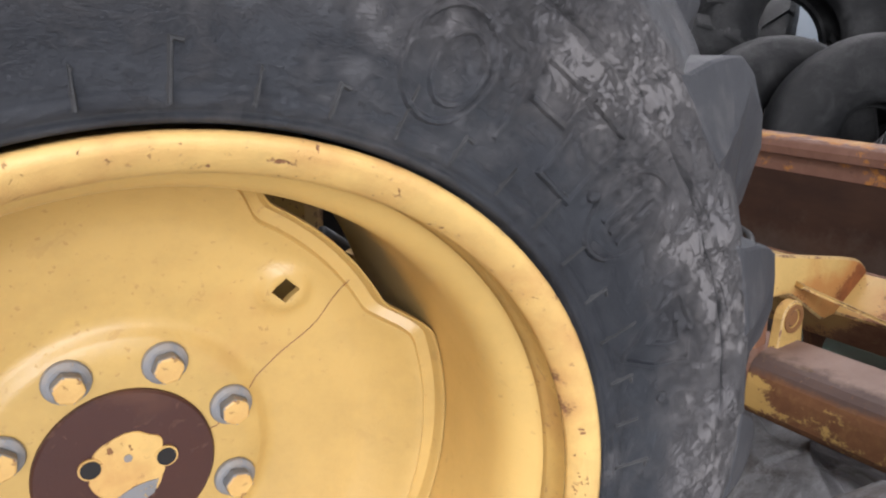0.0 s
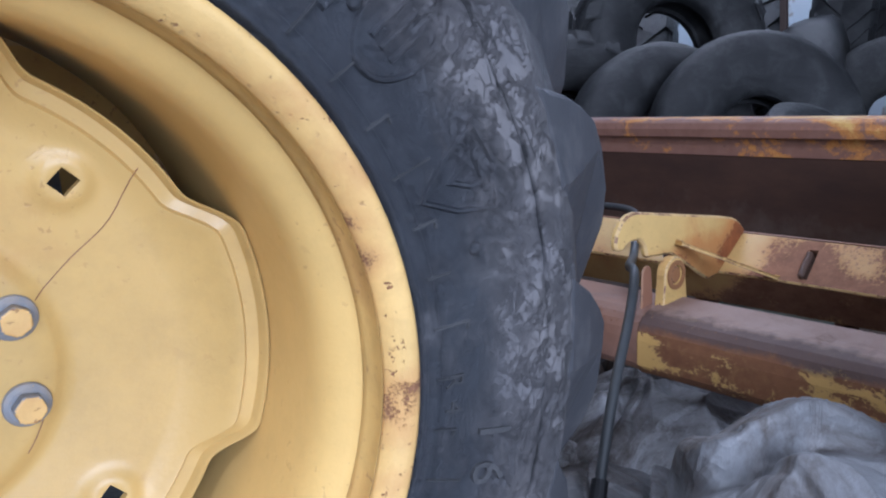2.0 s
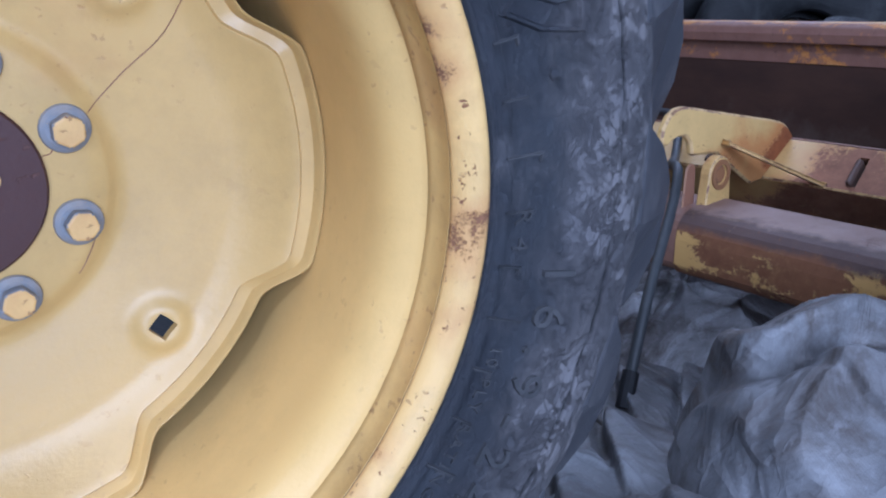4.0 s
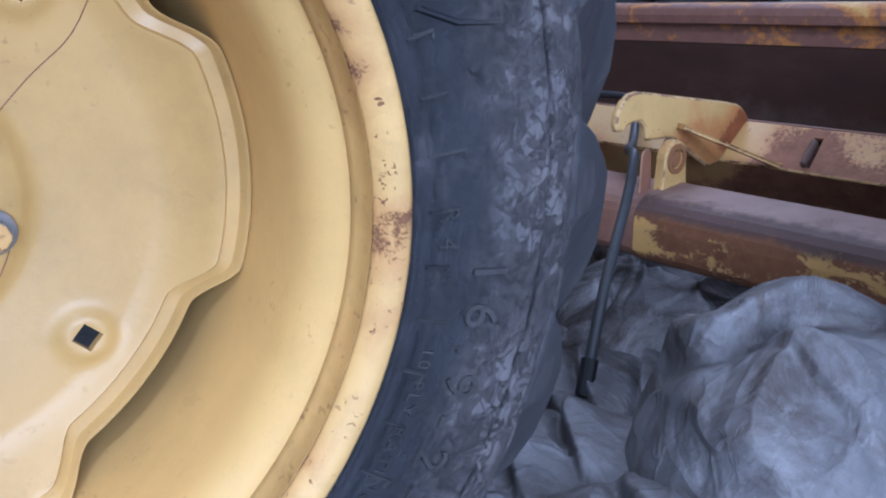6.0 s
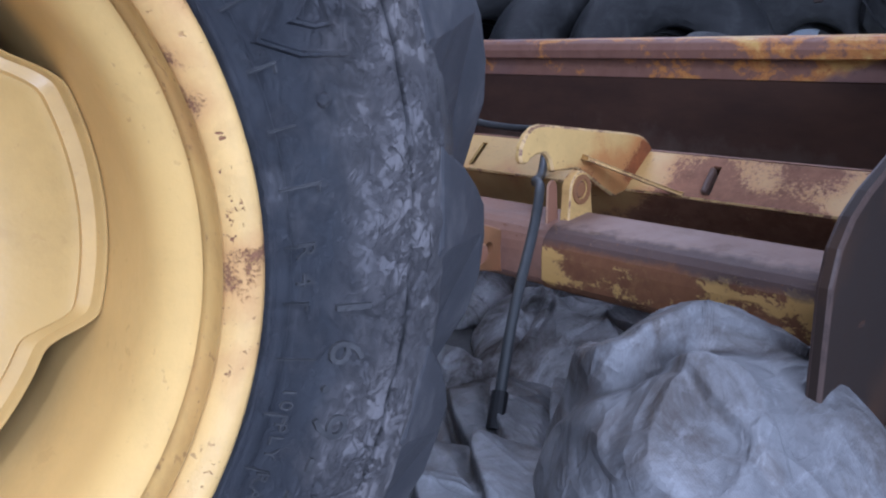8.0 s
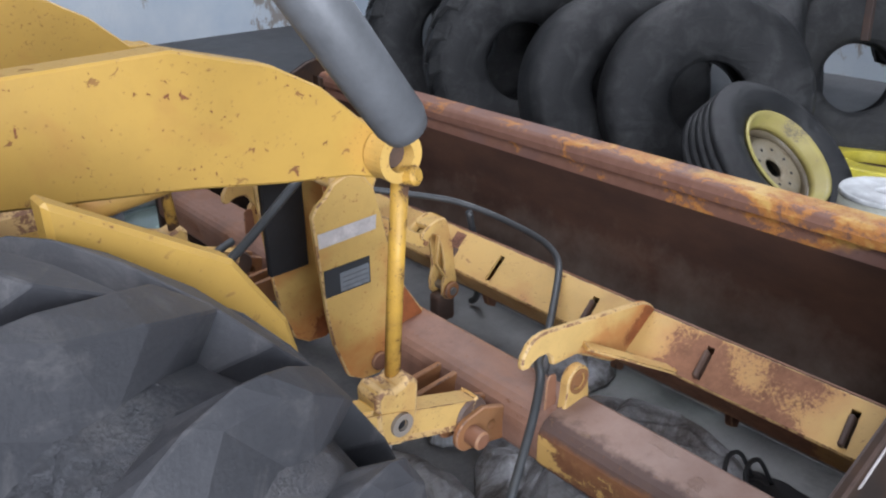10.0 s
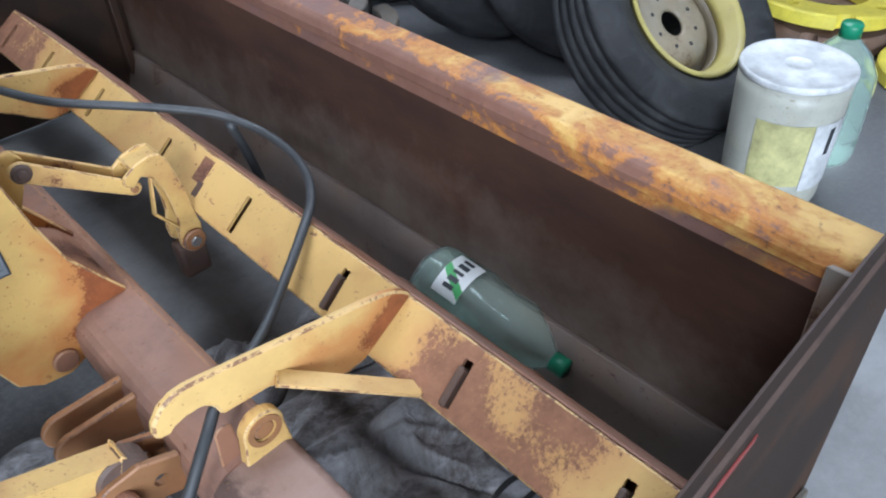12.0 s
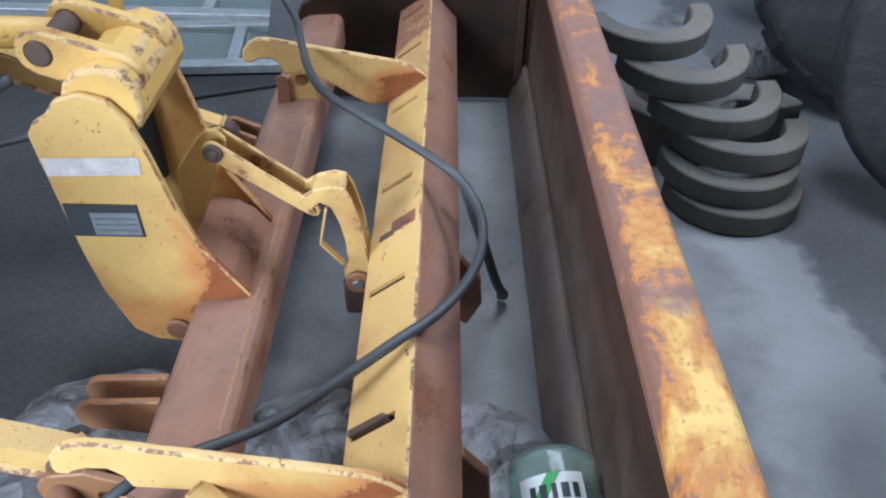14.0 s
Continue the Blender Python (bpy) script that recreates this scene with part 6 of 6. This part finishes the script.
# wheel with yellow rim leaning on the row
wheel = thing("implement_wheel", "ribbed black implement wheel with dirty yellow rim leaning on tyres", "wheel", Matrix.Translation((3.936, 1.983, 0.352)) @ Matrix.Rotation(radians(-1), 4, "Z") @ Matrix.Rotation(radians(-47), 4, "X"))
part("wheel_tyre", lathe(ribbed(0.405, 0.228, 0.27, 5), 64, True), m_old_tyre, wheel, "", None, True)
m_dirty_rim = painted("dirty_yellow_rim", (0.42, 0.36, 0.11), 0.48, (0.26, 0.22, 0.14), 0.5, 6)
m_barrel = painted("brown_barrel_dirt", (0.16, 0.13, 0.085), 0.3, (0.11, 0.085, 0.06), 0.6, 8)
m_pale = painted("pale_dirty_wheel_paint", (0.27, 0.235, 0.175), 0.45, (0.13, 0.10, 0.07), 0.7, 8)
part("wheel_rim", lathe([(0.236, -0.112), (0.240, -0.104), (0.222, -0.092), (0.216, -0.066), (0.206, -0.058), (0.200, -0.030), (0.192, -0.030), (0.198, -0.064), (0.208, -0.072), (0.214, -0.096), (0.228, -0.112)], 56, True), m_dirty_rim, wheel, "scuffed yellow rim edge with a step", None, True)
part("rim_barrel", lathe([(0.201, -0.0295), (0.199, 0.02), (0.198, 0.09), (0.228, 0.10), (0.222, 0.105), (0.190, 0.09), (0.190, 0.0), (0.193, -0.0295)], 56, True), m_barrel, wheel, "dirty brown rim barrel", None, True)
part("wheel_centre", lathe([(0.046, -0.020), (0.056, -0.026), (0.130, -0.034), (0.150, -0.026), (0.162, 0.000), (0.172, 0.012), (0.1895, 0.016), (0.1895, 0.026), (0.160, 0.018), (0.130, -0.024), (0.046, -0.010)], 48, True), m_pale, wheel, "pale dirty wheel centre with a round hub hole", None, True)

for k in range(8):
    a = radians(45 * k + 10)
    part("bolt_hole", drum((0.093 * math.cos(a), -0.0290, 0.093 * math.sin(a)), (0, 1, 0), 0.007, 0.006, 10, 0), m_dark, wheel)

# pail with lid
pail = thing("paint_pail", "dirty white plastic pail with lid and worn label", "pail", pose(3.822, 1.478, 0))
m_pail_body = painted("dirty_pail_plastic", (0.40, 0.40, 0.34), 0.10, (0.25, 0.23, 0.16), 0.6, 6)
turned = Matrix.Rotation(radians(-90), 4, "X")
part("pail_body", lathe([(0.0, 0.0), (0.142, 0.0), (0.148, -0.02), (0.160, -0.36), (0.160, -0.412), (0.153, -0.412), (0.151, -0.36), (0.138, -0.012), (0.0, -0.008)], 48, False), m_pail_body, pail, "", turned, True)
lid = part("pail_lid", lathe([(0.0, -0.424), (0.036, -0.424), (0.039, -0.427), (0.043, -0.427), (0.046, -0.424), (0.148, -0.423), (0.153, -0.428), (0.162, -0.428), (0.164, -0.424), (0.164, -0.412), (0.162, -0.410), (0.1605, -0.415), (0.0, -0.416)], 48, False), m_white, pail, "white lid with raised ring", turned, True)
m_faded = plain("faded_yellow_print", (0.40, 0.38, 0.17), 0.6, 0.4, 14)


def pail_patch(a0, a1, z0, z1, r, material, label):
    bm = bmesh.new()
    lower = [bm.verts.new(((r - (0.36 - z0) * 0.036) * math.cos(radians(a0 + (a1 - a0) * i / 12)), (r - (0.36 - z0) * 0.036) * math.sin(radians(a0 + (a1 - a0) * i / 12)), z0)) for i in range(13)]
    upper = [bm.verts.new(((r - (0.36 - z1) * 0.036) * math.cos(radians(a0 + (a1 - a0) * i / 12)), (r - (0.36 - z1) * 0.036) * math.sin(radians(a0 + (a1 - a0) * i / 12)), z1)) for i in range(13)]
    for i in range(12):
        bm.faces.new([lower[i], lower[i + 1], upper[i + 1], upper[i]])
    return part("pail_label", bm, material, pail, label, None, True)


pail_patch(175, 235, 0.10, 0.31, 0.1625, m_faded, "faded yellow label")
pail_patch(236, 300, 0.08, 0.31, 0.1625, m_white, "white label panel")
pail_patch(255, 262, 0.20, 0.29, 0.1635, m_ink, "dark bar of print")
pail_patch(282, 296, 0.12, 0.17, 0.1635, m_ink, "dark bar of print")

green = bottle(pose(4.090, 1.455, 0.204, 90, 0, 0), "empty pale green water bottle standing behind the pail", 1.32)


# ---- yellow wheel weights beside the pail ----
def wheel_weight(place, R, hole, thick, material, label, notches=4):
    ob = part("wheel_weight", lathe([(hole, -thick / 2), (R * 0.75, -thick / 2), (R * 0.78, -thick * 0.35), (R * 0.97, -thick * 0.5), (R, -thick * 0.38), (R, thick * 0.38), (R * 0.97, thick / 2), (hole, thick / 2)], 48, True), material, None, "", place, False)
    cutters = []
    for k in range(notches):
        a = radians(30 + 360 * k / notches)
        c = drum((R * math.cos(a), 0, R * math.sin(a)), (0, 1, 0), 0.035, 0.4, 16, 0)
        cutters.append(c)
        a += radians(45)
        cutters.append(drum(((R + hole) / 2 * math.cos(a), 0, (R + hole) / 2 * math.sin(a)), (0, 1, 0), 0.022, 0.4, 16, 0))
    cut(ob, cutters)
    return tagged(ob, label, "wheel weight", "wheel weights")


flat = Matrix.Rotation(radians(90), 4, "X")
m_rust_weight = painted("brown_weight_rust", (0.17, 0.11, 0.08), 0.4, (0.11, 0.06, 0.04), 0.4, 8, 0.7)
wheel_weight(Matrix.Translation((4.90, 1.30, 0.035)) @ flat, 0.28, 0.11, 0.06, m_lemon, "bright yellow cast wheel weight lying on the floor")
wheel_weight(Matrix.Translation((4.99, 1.86, 0.050)) @ Matrix.Rotation(radians(40), 4, "Z") @ flat, 0.27, 0.10, 0.09, m_rust_weight, "brown rusty wheel weight under a yellow one")
wheel_weight(Matrix.Translation((4.99, 1.90, 0.145)) @ Matrix.Rotation(radians(5), 4, "Y") @ Matrix.Rotation(radians(-20), 4, "Z") @ flat, 0.31, 0.17, 0.06, m_lemon, "bright yellow cast wheel weight tilted on the stack")
wheel_weight(Matrix.Translation((5.42, 1.42, 0.050)) @ flat, 0.27, 0.10, 0.09, m_rust_weight, "brown rusty wheel weight on the floor")


# ---- stack of curved cast segments ----
def segment(place, r0, r1, a0, a1, thick, label, cheap=None):
    steps = 18
    bm = bmesh.new()
    rings = []
    for i in range(steps + 1):
        a = radians(a0 + (a1 - a0) * i / steps)
        rings.append([bm.verts.new((r * math.cos(a), r * math.sin(a), z)) for r, z in ((r0, 0), (r1, 0), (r1, thick), (r0, thick))])
    for one, two in zip(rings, rings[1:]):
        for k in range(4):
            bm.faces.new([one[k], one[(k + 1) % 4], two[(k + 1) % 4], two[k]])
    bm.faces.new(rings[0])
    bm.faces.new(rings[-1])
    bmesh.ops.recalc_face_normals(bm, faces=bm.faces)
    return tagged(part("cast_segment", bevel(bm, 0.005, 1, 40), m_iron, None, "", place), label, "cast segment", "stack of cast segments")


for x, y, z, rz, tilt in [(3.37, 2.98, 0.004, 0, 0), (3.355, 3.02, 0.083, -8, 1), (3.38, 3.08, 0.164, 6, -1), (3.30, 3.17, 0.244, 14, 3), (3.20, 3.26, 0.334, 12, 5), (3.09, 3.37, 0.425, 16, 7)]:
    name = "grey half-ring casting lying on the floor" if z < 0.01 else "tilted grey half-ring casting on top" if z > 0.33 else "grey half-ring casting in the stack"
    segment(Matrix.Translation((x, y, z)) @ Matrix.Rotation(radians(rz), 4, "Z") @ Matrix.Rotation(radians(tilt), 4, "X"), 0.150, 0.222, 180, 356, 0.074, name)
segment(Matrix.Translation((3.46, 3.18, 0.004)), 0.10, 0.22, 20, 170, 0.20, "dark curved casting behind the stack")
segment(Matrix.Translation((3.24, 3.36, 0.004)), 0.14, 0.22, 0, 359, 0.19, "dark ring casting under the tilted segments")


# ---- rusty steel frame on the pile, far scrap ----
frame_thing = thing("steel_frame", "rusty welded steel frame lying on the tyre pile", "steel frame", pose(5.2, 2.4, 1.2))
frame_inv = frame_thing.matrix_basis.inverted()
A, B, C, D = Vector((5.05, 2.75, 1.26)), Vector((4.80, 1.70, 1.32)), Vector((5.75, 1.50, 1.42)), Vector((6.00, 2.60, 1.34))
m_frame = painted("dark_frame_rust", (0.050, 0.032, 0.026), 0.3, (0.075, 0.038, 0.026), 0.4, 7, 0.7)
for up in (0.0, 0.13):
    lift = Vector((0.06 * (up > 0), -0.10 * (up > 0), up))
    for p, q in ((A, B), (B, C), (C, D), (D, A)):
        part("frame_rail", bar(p + lift, q + lift, 0.035, 0.035, (0, 0, 1), 0.003), m_frame, frame_thing, "", frame_inv.copy())
    for k in range(1, 6):
        part("frame_bar", bar(A.lerp(B, k / 6) + lift, D.lerp(C, k / 6) + lift, 0.020, 0.020, (0, 0, 1), 0.002), m_frame, frame_thing, "", frame_inv.copy())
for x, y in ((4.92, 2.72), (4.80, 2.05)):
    part("frame_leg", bar((x, y, 1.34), (x - 0.06, y - 0.05, 0.80), 0.035, 0.035, (1, 0, 0), 0.003), m_frame, frame_thing, "", frame_inv.copy())

# window frames and panes lying in a heap at the far side
for i, (x, y, z, turn, tilt) in enumerate([(1.55, 3.78, 0.05, 4, 3), (1.35, 4.18, 0.10, -3, 6), (1.75, 4.62, 0.20, 6, 10)]):
    win = thing("window_frame", "old aluminium window frame with greenish glass lying on scrap", "window frame", pose(x, y, z, 90 - tilt + 0, 0, turn) @ pose(0, 0, 0))
    win.matrix_basis = Matrix.Translation((x, y, z)) @ Matrix.Rotation(radians(turn), 4, "Z") @ Matrix.Rotation(radians(-90 + tilt), 4, "X")
    w, h = 2.1, 0.42
    for x0, x1, z0, z1 in ((-w / 2, w / 2, 0, 0.06), (-w / 2, w / 2, h - 0.06, h), (-w / 2, -w / 2 + 0.05, 0.0605, h - 0.0605), (w / 2 - 0.05, w / 2, 0.0605, h - 0.0605), (-0.025, 0.025, 0.0605, h - 0.0605)):
        part("frame_profile", block(x0, x1, -0.02, 0.02, z0, z1, 0.004), m_alu, win)
    for x0, x1 in ((-w / 2 + 0.052, -0.027), (0.027, w / 2 - 0.052)):
        part("pane", block(x0, x1, -0.003, 0.003, 0.062, h - 0.062), m_glass, win)
tagged(part("grey_board", block(-0.09, 0.09, -0.012, 0.012, 0, 0.62, 0.004), m_grey, None, "", pose(1.75, 3.95, 0.01, -16, 10, 0)), "grey steel board leaning by the scraper", "board")
rail = tagged(part("aluminium_rail", bar((1.35, 4.25, 0.03), (3.1, 4.62, 0.05), 0.09, 0.045, (0, 0, 1), 0.006), m_alu, None, "", None), "long aluminium rail lying on the floor", "rail")
tagged(part("rubber_mat", block(-0.5, 0.5, -0.35, 0.35, 0, 0.02, 0.006), m_dark, None, "", pose(1.35, 3.95, 0.002, 0, 0, 20)), "black rubber mat on the floor", "mat")
tagged(part("cigarette_butt", rod([(2.665, 0.690, 0.006), (2.690, 0.706, 0.006)], 0.0045, 8), m_paper, None, "", None), "white cigarette butt on the concrete", "cigarette butt")
bag = sack("plastic_bag", (3.75, 3.95, 0.004), (0.16, 0.12, 0.10), 9, 0, "pale crumpled plastic bag on the floor")
m_film = glassy("clear_plastic_film", (0.9, 0.92, 0.92), 0.15, 1.2)
tagged(sack("plastic_film", (2.62, 0.775, 0.003), (0.17, 0.055, 0.022), 14, 8, "x", (0.2, 0.1), 9, m_film), "crumpled clear plastic film on the concrete", "plastic film")
